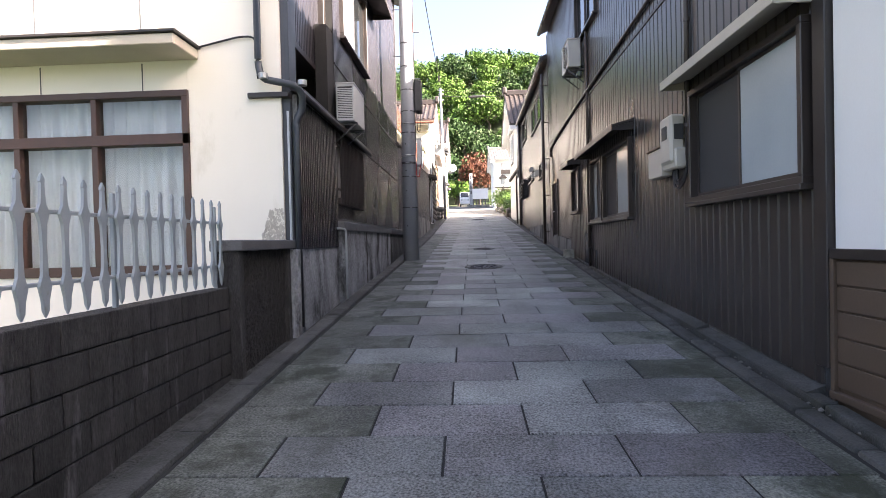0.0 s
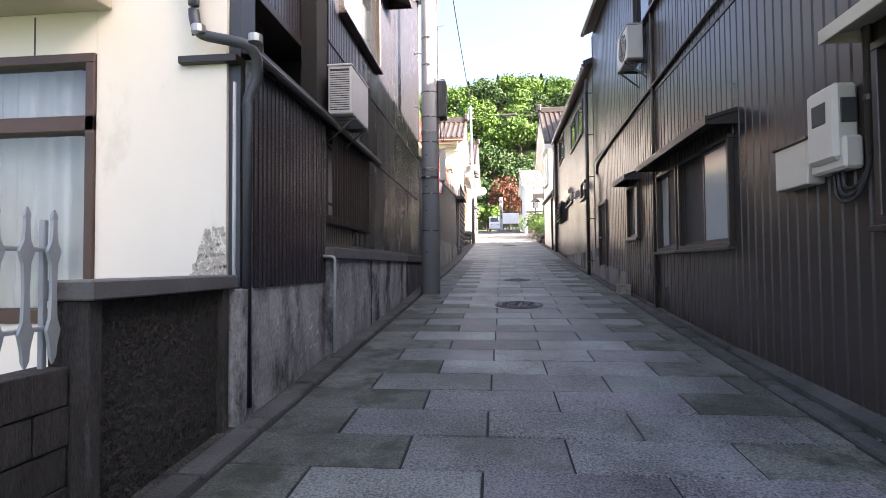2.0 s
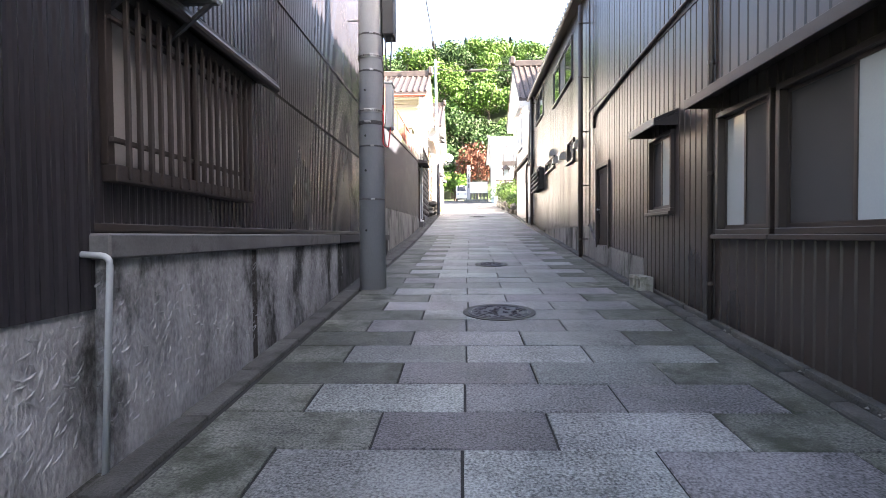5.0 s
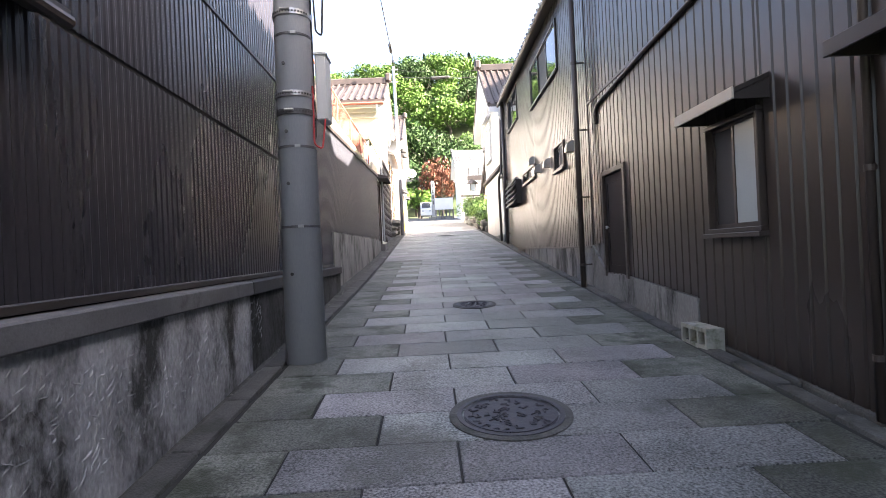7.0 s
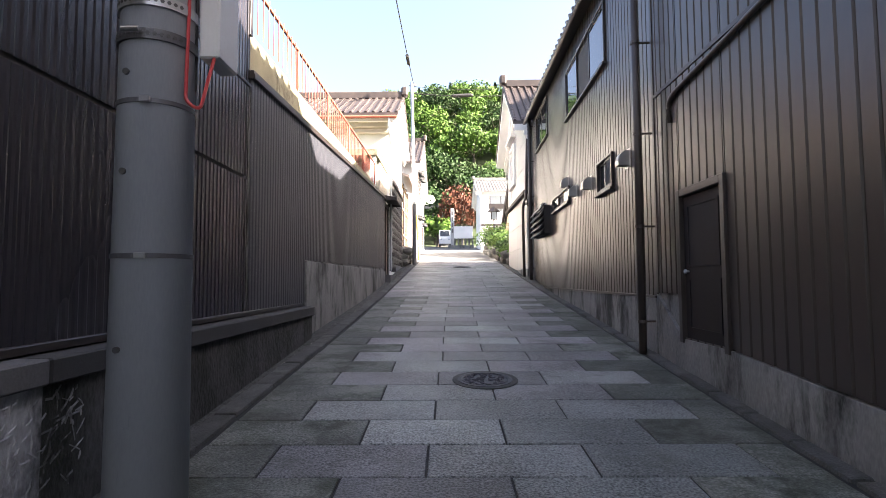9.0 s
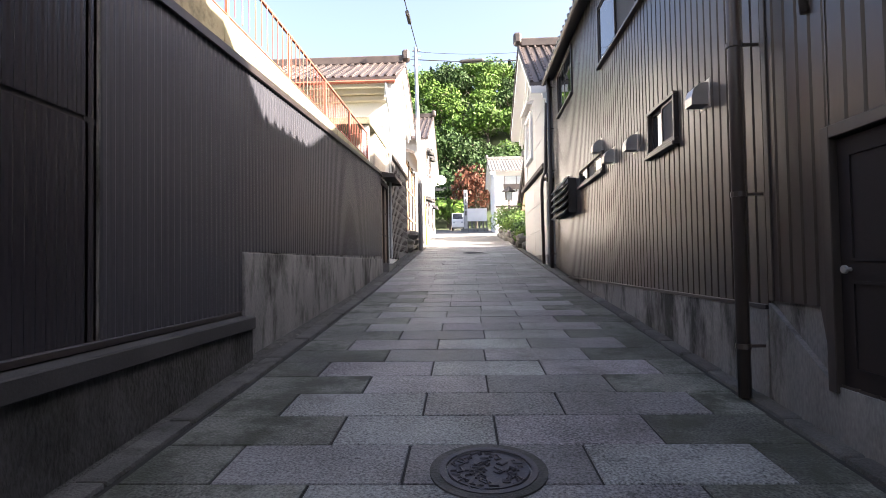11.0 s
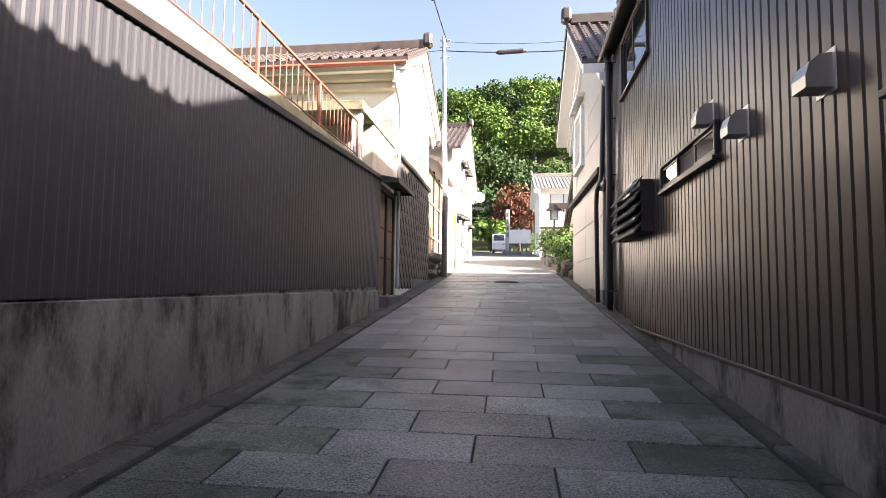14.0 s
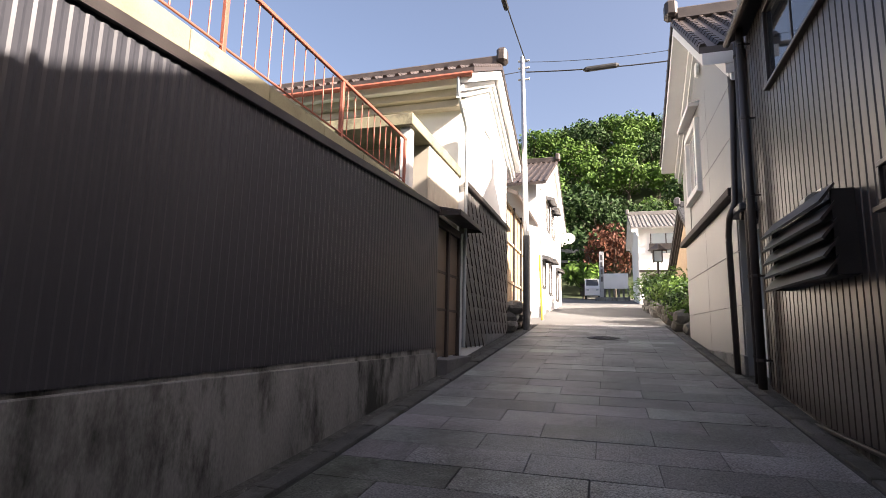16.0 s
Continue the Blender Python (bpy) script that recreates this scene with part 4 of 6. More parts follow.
box(bm, -12, -2.6, YF + 1.2, YF + 1.4, 0.2, 8.6)
part("core", bm, DARK, house4)
for x in (-4.0, -5.3, -6.6):
    part("wall_seam", bbox(x, x + 0.015, YF - 0.004, YF, 3.53, 3.86, 0.001), LEDGE, house4)
for x in (-4.0, -5.35, -6.7):
    part("wall_seam", bbox(x, x + 0.015, YF - 0.004, YF, 4.1, 8.6, 0.001), LEDGE, house4)
part("canopy_slab", bbox(-12, -3.28, YF - 0.55, YF + 0.0, 3.88, 4.0, 0.01), EAVE, house4)
part("canopy_cap", bbox(-12.02, -3.25, YF - 0.58, YF - 0.002, 4.003, 4.04, 0.006), TRIM, house4)
part("corner_flashing", bbox(-2.66, -2.16, YF - 0.06, YF + 0.1, 3.38, 3.44, 0.004), TRIM, house4)
bm = bmesh.new()
for k in range(420):
    q = random.random() ** 0.7
    x = -2.275 - 0.30 * random.random() * (0.55 + 0.45 * q)
    z = 1.62 + 0.40 * (1 - q) + 0.02 * random.random()
    s = random.uniform(0.004, 0.016)
    vs4 = [bm.verts.new((x + s * math.cos(a), YF - 0.003 - 0.0004 * (k % 5), z + s * 1.3 * math.sin(a))) for a in (0.3, 1.5, 2.6, 3.9, 5.2)]
    bm.faces.new(vs4)
tagged(part("stain", bm, STAIN, house4), kind="stuff")

win = thing("window_1", "large red-brown framed window with white net curtains", "window", (-5.5, YF, 1.25), kind="structure")
for x0, x1, z0, z1 in ((-7.6, -3.42, 1.25, 1.37), (-7.6, -3.42, 3.44, 3.52), (-7.6, -3.42, 2.86, 2.99), (-3.50, -3.42, 1.37, 3.44), (-7.6, -7.52, 1.37, 3.44)):
    part("window_frame", bbox(x0, x1, YF - 0.03, YF + 0.14, z0, z1, 0.005), SASH_RED, win)
for x in (-4.62, -5.62, -6.6):
    part("mullion", bbox(x - 0.04, x + 0.04, YF - 0.02, YF + 0.12, 1.37, 2.86, 0.005), SASH_RED, win)
    part("mullion", bbox(x - 0.035, x + 0.035, YF - 0.02, YF + 0.12, 2.99, 3.44, 0.005), SASH_RED, win)
for x0, x1 in ((-4.58, -3.50), (-5.58, -4.66), (-6.56, -5.66), (-7.52, -6.64)):
    for z0, z1 in ((1.37, 2.86), (2.99, 3.44)):
        bm = bmesh.new()
        box(bm, x0, x1, YF + 0.05, YF + 0.056, z0, z1)
        pane = part("pane", bm, GLASS, win)
        pane.visible_shadow = False
cur = thing("curtain", "white net curtains hanging in soft folds", "curtain", (-5.5, YF + 0.3, 1.3))
for z0, z1 in ((1.3, 2.90), (2.95, 3.5)):
    bm = bmesh.new()
    row = []
    x = -7.6
    while x < -3.4:
        o = 0.035 * math.sin(x * 38) + 0.02 * math.sin(x * 17 + 2) + 0.015 * math.sin(x * 71)
        row.append((bm.verts.new((x, YF + 0.26 + o, z0)), bm.verts.new((x, YF + 0.26 + o * 0.8, z1))))
        x += 0.018
    for (a, b), (c, e) in zip(row, row[1:]):
        bm.faces.new((a, c, e, b))
    part("curtain_cloth", bm, CURTAIN, cur, "", True)

# concrete block yard wall
yard = thing("block_wall", "dark weathered concrete block wall carrying an iron fence", "wall", (-2.3, 2, 0.2), kind="structure")
YW0, YW1, WT = -3.0, 4.42, 1.21
bm = bmesh.new()
hexa(bm, [(-2.40, YW0, gz(YW0) - 0.3), (-2.265, YW0, gz(YW0) - 0.3), (-2.265, YW1, gz(YW1) - 0.3), (-2.40, YW1, gz(YW1) - 0.3), (-2.40, YW0, WT - 0.02), (-2.265, YW0, WT - 0.02), (-2.265, YW1, WT - 0.02), (-2.40, YW1, WT - 0.02)])
part("wall_core", bm, JOINT, yard)
for k in range(7):
    z1 = WT - k * 0.2
    z0 = z1 - 0.19
    off = 0.2 if k % 2 else 0.0
    y = YW1 + off - 0.4
    while y > YW0:
        a, b = max(y, YW0), min(y + 0.39, YW1)
        if b - a > 0.05 and z1 > gz(a):
            j = random.uniform(-0.003, 0.003)
            part("block", bbox(-2.42, -2.245 + j, a, b, z0, z1, 0.006), BLOCK, yard)
        y -= 0.4
pil = thing("gate_pier_wall", "low dark roughcast wall with a concrete cap", "wall", (-2.2, 5.1, 0.4), kind="structure")
bm = bmesh.new()
nz, ny = 26, 34
vv = []
for i in range(nz + 1):
    for j in range(ny + 1):
        y, z = 4.50 + 1.24 * j / ny, 0.25 + 1.28 * i / nz
        o = 0.022 * abs(noise.noise((y * 9, z * 9, 3.0))) + 0.014 * noise.noise((y * 21, z * 21, 7.0))
        vv.append(bm.verts.new((-2.20 + o, y, z)))
for i in range(nz):
    for j in range(ny):
        q = i * (ny + 1) + j
        bm.faces.new((vv[q], vv[q + 1], vv[q + ny + 2], vv[q + ny + 1]))
part("roughcast", bm, ROUGHCAST, pil)
part("wall_core", bbox(-2.38, -2.21, 4.43, 5.86, 0.1, 1.54, 0.005), ROUGHCAST, pil)
part("cap", bbox(-2.42, -2.11, 4.40, 5.9, 1.54, 1.645, 0.01), LEDGE, pil)
for a in (4.43, 5.74):
    part("edge_strip", bbox(-2.3, -2.15, a - 0.004, a + 0.09, 0.2, 1.54, 0.006), BLOCK, pil)
part("plinth_end", bbox(-2.3, -2.08, 5.86, 6.11, 0.2, 1.53, 0.006), PLINTH, house4)

# iron fence
fen = thing("iron_fence", "grey painted iron fence with spear-shaped pickets", "fence", (-2.32, 3, 1.3))
for z in (1.40, 1.79):
    part("fence_rail", bbox(-2.345, -2.305, -1.0, 4.38, z, z + 0.022, 0.004), FENCE, fen)
n = 34
prof = [(1.235, 0.004), (1.27, 0.016), (1.33, 0.022), (1.40, 0.040), (1.46, 0.020), (1.60, 0.014), (1.73, 0.020), (1.79, 0.040), (1.84, 0.018), (1.90, 0.013), (1.95, 0.011), (1.955, 0.017), (1.975, 0.013), (2.0, 0.003)]
bm = bmesh.new()
rows = []
for z, w in prof:
    t = 0.009 if w > 0.006 else 0.003
    rows.append([bm.verts.new(p) for p in ((-t, -w, z), (t, -w, z), (t, w, z), (-t, w, z))])
for a, b in zip(rows, rows[1:]):
    for k in range(4):
        bm.faces.new((a[k], a[(k + 1) % 4], b[(k + 1) % 4], b[k]))
bm.faces.new(rows[0][::-1])
bm.faces.new(rows[-1])
picket = mesh_of("picket", bm, FENCE)
for i in range(n):
    ob = new("picket", picket)
    ob.parent = fen
    ob.matrix_parent_inverse = fen.matrix_basis.inverted()
    ob.location = (-2.29, 4.36 - i * 0.153, 0)
for y in (4.36, 3.0, 1.6, 0.2):
    part("fence_post", bbox(-2.36, -2.33, y - 0.015, y + 0.015, 1.19, 1.95, 0.004), FENCE, fen)

# ---------------------------------------------------------------- clad boundary wall with railing
def top_f(y):
    return 4.80 + 0.037 * (y - 18.8)


bwall = thing("boundary_wall", "long boundary wall clad in dark ribbed metal", "wall", (-2.3, 22, 1.5), kind="structure")
cladding(LEFT_F, 16.42, 18.7, lambda y: 2.0, top_f, [], 0.098, 0.007, CLAD_F, bwall, kind="rib")
cladding(LEFT_F, 18.7, 28.15, lambda y: 2.67 + 0.008 * (y - 18.7), top_f, [], 0.098, 0.007, CLAD_F, bwall, kind="rib")
solid_wall(LEFT_F, 16.42, 28.15, lambda y: gz(y) - 0.2, lambda y: top_f(y) - 0.02, [], -0.3, -0.01, "wall_core", CONC, bwall)
part("concrete_base", LEFT_F.bbox(18.7, 28.15, 1.2, 2.66, -0.01, 0.035, 0.008), CONC, bwall)
bm = bmesh.new()
for d0, d1, e0, e1 in ((-0.3, 0.045, 0.0, 0.06), (-0.3, 0.03, 0.06, 0.10)):
    hexa(bm, [LEFT_F.at(16.42, top_f(16.42) + e0, d0), LEFT_F.at(28.2, top_f(28.2) + e0, d0), LEFT_F.at(28.2, top_f(28.2) + e0, d1), LEFT_F.at(16.42, top_f(16.42) + e0, d1), LEFT_F.at(16.42, top_f(16.42) + e1, d0), LEFT_F.at(28.2, top_f(28.2) + e1, d0), LEFT_F.at(28.2, top_f(28.2) + e1, d1), LEFT_F.at(16.42, top_f(16.42) + e1, d1)])
part("flashing", bm, TRIM, bwall)
for i in range(11):
    a, b = 16.45 + i * 0.97, 16.44 + (i + 1) * 0.97
    part("parapet_block", LEFT_F.bbox(a, b, top_f(a) + 0.10, 5.27, -0.22, -0.04, 0.008), CONC_PALE, bwall)
rl = thing("railing", "rust-red painted iron railing on the wall", "railing", (-2.23, 22, 5.25))
part("top_rail", LEFT_F.bbox(16.5, 26.8, 6.03, 6.07, -0.15, -0.11, 0.006), RAIL, rl)
part("bottom_rail", LEFT_F.bbox(16.5, 26.8, 5.36, 5.38, -0.14, -0.12, 0.004), RAIL, rl)
for i in range(6):
    y = 16.6 + i * 2.03
    part("rail_post", LEFT_F.bbox(y - 0.022, y + 0.022, 5.2, 6.03, -0.15, -0.11, 0.004), RAIL, rl)
bm = tube(bmesh.new(), [(0, 0, 5.38), (0, 0, 6.03)], 0.008, 6)
bar = mesh_of("baluster", bm, RAIL)
y = 16.72
while y < 26.75:
    ob = new("baluster", bar)
    ob.parent = rl
    ob.matrix_parent_inverse = rl.matrix_basis.inverted()
    ob.location = (-2.23, y, 0)
    y += 0.2

# ---------------------------------------------------------------- storehouses and houses further up
def gable_house(name, label, side, x, depth, y0, y1, zb, ze, za, over, eave_out, wall_m, tile_m, trim_m, y_ridge=None, tile_step=0.28):
    """A house with its gable to the lane; side -1 stands left of the lane. Returns the thing and its lane face."""
    h = thing(name, label, "house", (x + side * depth / 2, (y0 + y1) / 2, zb))
    face = Face(x, 0.0, 0.0, side)
    yr = (y0 + y1) / 2 if y_ridge is None else y_ridge
    x2 = x + side * depth
    bm = bmesh.new()
    A = [bm.verts.new(p) for p in ((x, y0, zb), (x, y1, zb), (x, y1, ze), (x, yr, za), (x, y0, ze))]
    B = [bm.verts.new(p) for p in ((x2, y0, zb), (x2, y1, zb), (x2, y1, ze), (x2, yr, za), (x2, y0, ze))]
    bm.faces.new(A)
    bm.faces.new(B[::-1])
    for i in range(5):
        j = (i + 1) % 5
        bm.faces.new((A[i], A[j], B[j], B[i]))
    part("wall", bm, wall_m, h)
    xo, th = x - side * over, 0.12
    slopes = []
    for ys, yo in ((y0, -eave_out), (y1, eave_out)):
        k = (za - ze) / abs(yr - ys)
        slopes.append((ys + yo, ze - k * eave_out + 0.03))
    for (ye, zee), nm in zip(slopes, ("roof_slope", "roof_slope")):
        bm = bmesh.new()
        hexa(bm, [(xo, ye, zee), (x2, ye, zee), (x2, yr, za + 0.03), (xo, yr, za + 0.03), (xo, ye, zee + th), (x2, ye, zee + th), (x2, yr, za + 0.03 + th), (xo, yr, za + 0.03 + th)])
        roof = part(nm, bm, tile_m, h)
        n = int(abs(x2 - xo) / tile_step)
        L = Vector((0, yr - ye, za + 0.03 - zee))
        bm = bmesh.new()
        tube(bm, [(0, 0, 0), L], 0.065, 6)
        for s in range(int(L.length / 0.28)):
            q = L * ((s + 0.5) * 0.28 / L.length)
            tube(bm, [q, q + L.normalized() * 0.05], 0.075, 6)
        me = mesh_of("tile_course", bm, tile_m)
        for i in range(n):
            ob = new("tile_course", me)
            ob.parent = roof
            ob.location = (xo + side * (0.06 + i * tile_step), ye, zee + th)
    bm = bmesh.new()
    box(bm, min(xo - side * -0.1, x2), max(xo + side * 0.1, x2), yr - 0.13, yr + 0.13, za + 0.1, za + 0.42)
    part("ridge", bevelled(bm, 0.04), tile_m, h)
    bm = bmesh.new()
    box(bm, xo - 0.14, xo + 0.14, yr - 0.19, yr + 0.19, za + 0.2, za + 0.62)
    part("ridge_end_tile", bevelled(bm, 0.07), tile_m, h)
    # stepped white bands below the verge
    for k, (g, hgt, out) in enumerate(((0.0, 0.22, over - 0.04), (0.24, 0.16, 0.16), (0.42, 0.12, 0.08))):
        for (ye, zee) in slopes:
            bm = bmesh.new()
            xa, xb = x, x - side * out
            hexa(bm, [(xa, ye, zee - g - hgt), (xb, ye, zee - g - hgt), (xb, yr, za - g - hgt), (xa, yr, za - g - hgt), (xa, ye, zee - g), (xb, ye, zee - g), (xb, yr, za - g), (xa, yr, za - g)])
            part("verge_band", bm, trim_m, h)
    return h, face


kura, KF = gable_house("storehouse", "white plastered storehouse with a brown tiled roof", -1, -2.05, 7.5, 30.0, 35.2, 2.2, 8.75, 10.0, 0.38, 0.75, WHITE, TILE, WHITE, 32.4)
for k, (d, z) in enumerate(((0.55, 8.25), (0.4, 8.08), (0.25, 7.9))):
    part("cornice", bbox(-9.5, -2.05, 30.0 - d, 30.0, z, z + 0.17, 0.01), EAVE if k else WHITE, kura)
part("gutter", tube(bmesh.new(), [(-9.5, 29.2, 8.33), (-1.7, 29.2, 8.33)], 0.06, 8), RAIL, kura)
part("downpipe", tube(bmesh.new(), arc([(-2.0, 29.2, 8.3), (-2.0, 29.25, 7.9), (-1.98, 29.9, 7.4), (-1.98, 29.92, 2.7)], 0.15), 0.035, 8), PIPE_W, kura)
part("gable_crest", KF.bbox(31.9, 32.7, 8.15, 8.30, 0.0, 0.05, 0.02), WHITE, kura)
part("skirting_rail", KF.bbox(29.95, 35.3, 6.12, 6.24, 0.0, 0.12, 0.01), TRIM, kura)
part("skirting_board", KF.bbox(30.0, 35.25, 2.7, 6.12, 0.0, 0.03, 0.005), LEDGE, kura)
bm = bmesh.new()
w, hh = 0.185, 0.27
c = [bm.verts.new(p) for p in ((0.012, -w, 0), (0.030, 0, -hh), (0.012, w, 0), (0.004, 0, hh))]
b = [bm.verts.new((0, v.co.y, v.co.z)) for v in c]
bm.faces.new(c)
for i in range(4):
    bm.faces.new((c[i], c[(i + 1) % 4], b[(i + 1) % 4], b[i]))
plate = mesh_of("diamond_plate", bm, PLATE)
for i in range(12):
    for j in range(11):
        y, z = 30.25 + i * 0.42 + (0.21 if j % 2 else 0), 2.95 + j * 0.30
        if y < 35.1 and z > gz(y) + 0.2:
            ob = new("diamond_plate", plate)
            ob.parent = kura
            ob.matrix_parent_inverse = kura.matrix_basis.inverted()
            ob.location = (-2.02, y, z)

# gate with its small canopy, below a clad upper box
gate = thing("door_2", "narrow sliding entrance door in a dark frame, shut", "door", (-2.1, 29.2, gz(29)), kind="structure")
GF = Face(-2.12, 0.0, 0.0, -1)
for y in (28.25, 29.05, 29.85):
    part("door_post", GF.bbox(y - 0.06, y + 0.06, gz(29) - 0.1, 5.05, -0.05, 0.05, 0.006), WOOD_D, gate)
part("lintel", GF.bbox(28.2, 29.9, 4.95, 5.1, -0.05, 0.06, 0.006), WOOD_D, gate)
for a, b in ((28.31, 28.99), (29.11, 29.79)):
    part("door_leaf", GF.bbox(a, b, gz(29) + 0.12, 4.95, -0.03, 0.0, 0.004), BROWNPANEL, gate)
    for z in (3.4, 4.1):
        part("door_bar", GF.bbox(a, b, z, z + 0.05, 0.0, 0.015, 0.003), WOOD_D, gate)
part("threshold", GF.bbox(28.2, 29.9, gz(28) - 0.1, gz(29) + 0.1, -0.1, 0.3, 0.01), LEDGE, gate)
canopy(GF, 28.1, 29.95, 5.28, 0.10, 0.5, "small dark canopy over the entrance door", TRIM, TRIM)
ub = thing("entrance_upper_wall", "cream ribbed metal wall above the entrance", "wall", (-2.3, 28.8, 5.3), kind="structure")
UF = Face(-2.16, 0.0, 0.0, -1)
cladding(UF, 27.9, 29.95, lambda y: 5.25, lambda y: 6.35, [], 0.1, 0.012, EAVE, ub)
part("wall_core", UF.bbox(27.9, 29.95, 5.2, 6.35, -1.6, -0.01, 0.004), EAVE, ub)
part("cap", UF.bbox(26.9, 30.0, 6.35, 6.55, -1.7, 0.05, 0.01), CONC_PALE, ub)
part("pillar", UF.bbox(27.0, 27.18, 5.2, 6.35, -0.2, -0.02, 0.006), WHITE, ub)

# stones at the foot, board fence and white house beyond
def rock(bm, c, r):
    n = len(bm.verts)
    bmesh.ops.create_icosphere(bm, subdivisions=2, radius=1)
    bm.verts.ensure_lookup_table()
    for v in bm.verts[n:]:
        q = v.co.copy()
        v.co = Vector(c) + Vector((q.x * r[0], q.y * r[1], q.z * r[2])) * (1 + 0.28 * noise.noise(q * 1.7 + Vector(c)))


def stone(c, r, group):
    bm = bmesh.new()
    rock(bm, (0, 0, 0), r)
    o = part("stone", bm, ROCK, None, "", False)
    o.location = c
    return tagged(o, "rough grey stone piled beside the lane", "stone", group)


for i in range(26):
    y = 35.5 + random.random() * 1.8
    stone((-1.75 - random.random() * 0.5, y, gz(y) + 0.12 + (i % 3) * 0.27), (0.26, 0.3, 0.19), "stones below the storehouse")

BF = Face(-2.15, 0.0, 0.0, -1)
bf = thing("board_fence", "weathered upright board wall under a small tiled roof", "fence", (-2.2, 38.5, gz(38)))
for i in range(24):
    y = 35.5 + i * 0.2
    part("board", BF.bbox(y, y + 0.185, gz(y) + 0.6, 7.2, -0.03, 0.012 * (i % 2), 0.004), WOOD, bf)
for y in (35.5, 37.1, 38.7, 40.2):
    part("post", BF.bbox(y - 0.06, y + 0.06, gz(y), 7.3, 0.0, 0.07, 0.005), WOOD_D, bf)
for z in (4.6, 5.9, 7.1):
    part("cross_rail", BF.bbox(35.4, 40.3, z, z + 0.09, 0.014, 0.06, 0.005), WOOD, bf)
part("base", BF.bbox(35.4, 42, 2.6, gz(38) + 0.55, -0.3, 0.03, 0.01), CONC, bf)
bm = bmesh.new()
hexa(bm, [(-1.7, 35.3, 7.3), (-1.7, 40.6, 7.3), (-4.0, 40.6, 8.1), (-4.0, 35.3, 8.1), (-1.7, 35.3, 7.42), (-1.7, 40.6, 7.42), (-4.0, 40.6, 8.25), (-4.0, 35.3, 8.25)])
part("roof", bm, TILE, bf)
yg = thing("yellow_guard", "yellow plastic guard on a guy wire", "guard", (-1.6, 40.4, gz(40.4)))
part("sleeve", tube(bmesh.new(), [(-1.5, 40.2, gz(40)), (-1.62, 40.5, gz(40) + 2.6)], 0.05, 8), YELLOW, yg)

wh, WF = gable_house("white_house", "white plastered two-storey house with a tiled roof", -1, -1.85, 8, 42.0, 55.0, 3.4, 9.6, 12.3, 0.4, 0.6, WHITE, TILE, WHITE, 48.0)
for y, z0, z1 in ((43.3, 5.1, 6.3), (46.4, 5.0, 6.6), (45.5, 8.2, 9.6), (48.2, 8.3, 9.7), (50.8, 4.9, 6.6)):
    slider(WF, y, y + 1.5, z0, z1, "window of the white house with a dark frame", MIRRORISH, FROST, 0.06, 0.05)
    canopy(WF, y - 0.15, y + 1.65, z1 + 0.25, 0.12, 0.4, "small canopy over a window of the white house", TILE_D, TRIM)
part("drain_pipe", tube(bmesh.new(), [(-1.75, 42.15, gz(42)), (-1.75, 42.15, 9.3)], 0.05, 8), PIPE_W, wh)
part("base_stain", WF.bbox(42.0, 55.0, 3.4, 4.15, 0.0, 0.02, 0.005), CONC, wh)
sd = thing("satellite_dish", "white satellite dish on the house wall", "dish", (-1.5, 54.5, 9.0))
part("arm", tube(bmesh.new(), [(-1.85, 54.5, 8.8), (-1.45, 54.4, 8.8), (-1.35, 54.4, 9.1)], 0.03, 6), STEEL, sd)
part("dish", tube(bmesh.new(), [(-1.3, 54.35, 9.1), (-1.28, 54.2, 9.13), (-1.26, 54.1, 9.17)], [0.08, 0.3, 0.42], 20, False), WHITE, sd)

# grey storehouse beyond the annex
sh, SF = gable_house("grey_storehouse", "storehouse with grey siding panels and white gable trim", 1, 3.02, 7.0, 29.1, 34.75, 2.3, 8.2, 10.2, 0.55, 0.5, GREYPANEL, TILE, WHITE, 31.7)
for r, (z0, z1) in enumerate(((2.75, 3.55), (3.57, 4.47), (4.49, 5.40))):
    part("panel", SF.bbox(29.15, 31.9, z0, z1, 0.0, 0.02, 0.004), GREYPANEL, sh)
    part("panel", SF.bbox(31.91, 34.74, z0, z1, 0.0, 0.02, 0.004), GREYPANEL, sh)
part("belt_course", SF.bbox(29.0, 34.85, 5.42, 5.56, 0.0, 0.16, 0.01), WOOD_D, sh)
for r in range(3):
    for a, b in ((29.15, 31.2), (31.21, 31.98), (33.76, 34.74)):
        part("panel", SF.bbox(a, b, 5.6 + r * 0.92, 6.51 + r * 0.92, 0.0, 0.02, 0.004), GREYPANEL, sh)
part("base", SF.bbox(29.1, 34.75, 2.0, 2.74, -0.02, 0.05, 0.01), CONC, sh)
w = slider(SF, 32.1, 33.7, 6.35, 8.1, "narrow storehouse window in a thick white frame", MIRRORISH, FROST, 0.10, 0.16, material=WHITE)
canopy(SF, 31.95, 33.85, 8.45, 0.05, 0.22, "white plaster hood over the storehouse window", WHITE, WHITE)
part("crest", tube(bmesh.new(), [(2.98, 31.7, 9.05), (2.93, 31.7, 9.05)], 0.16, 20), WHITE, sh)
part("door_leaf", bbox(3.25, 3.30, 28.3, 29.05, gz(28.3), 4.9, 0.004), WHITE, sh)
part("door_glass", bbox(3.24, 3.249, 28.38, 28.97, 3.5, 4.8, 0.002), FROST, sh)
part("gap_wall", bbox(3.4, 3.5, 28.0, 29.15, 2.0, 8.0, 0.004), DARK, sh)
part("near_gutter", tube(bmesh.new(), [(2.9, 28.45, 4.95), (4.4, 28.45, 4.95)], 0.07, 8), PIPE, sh)
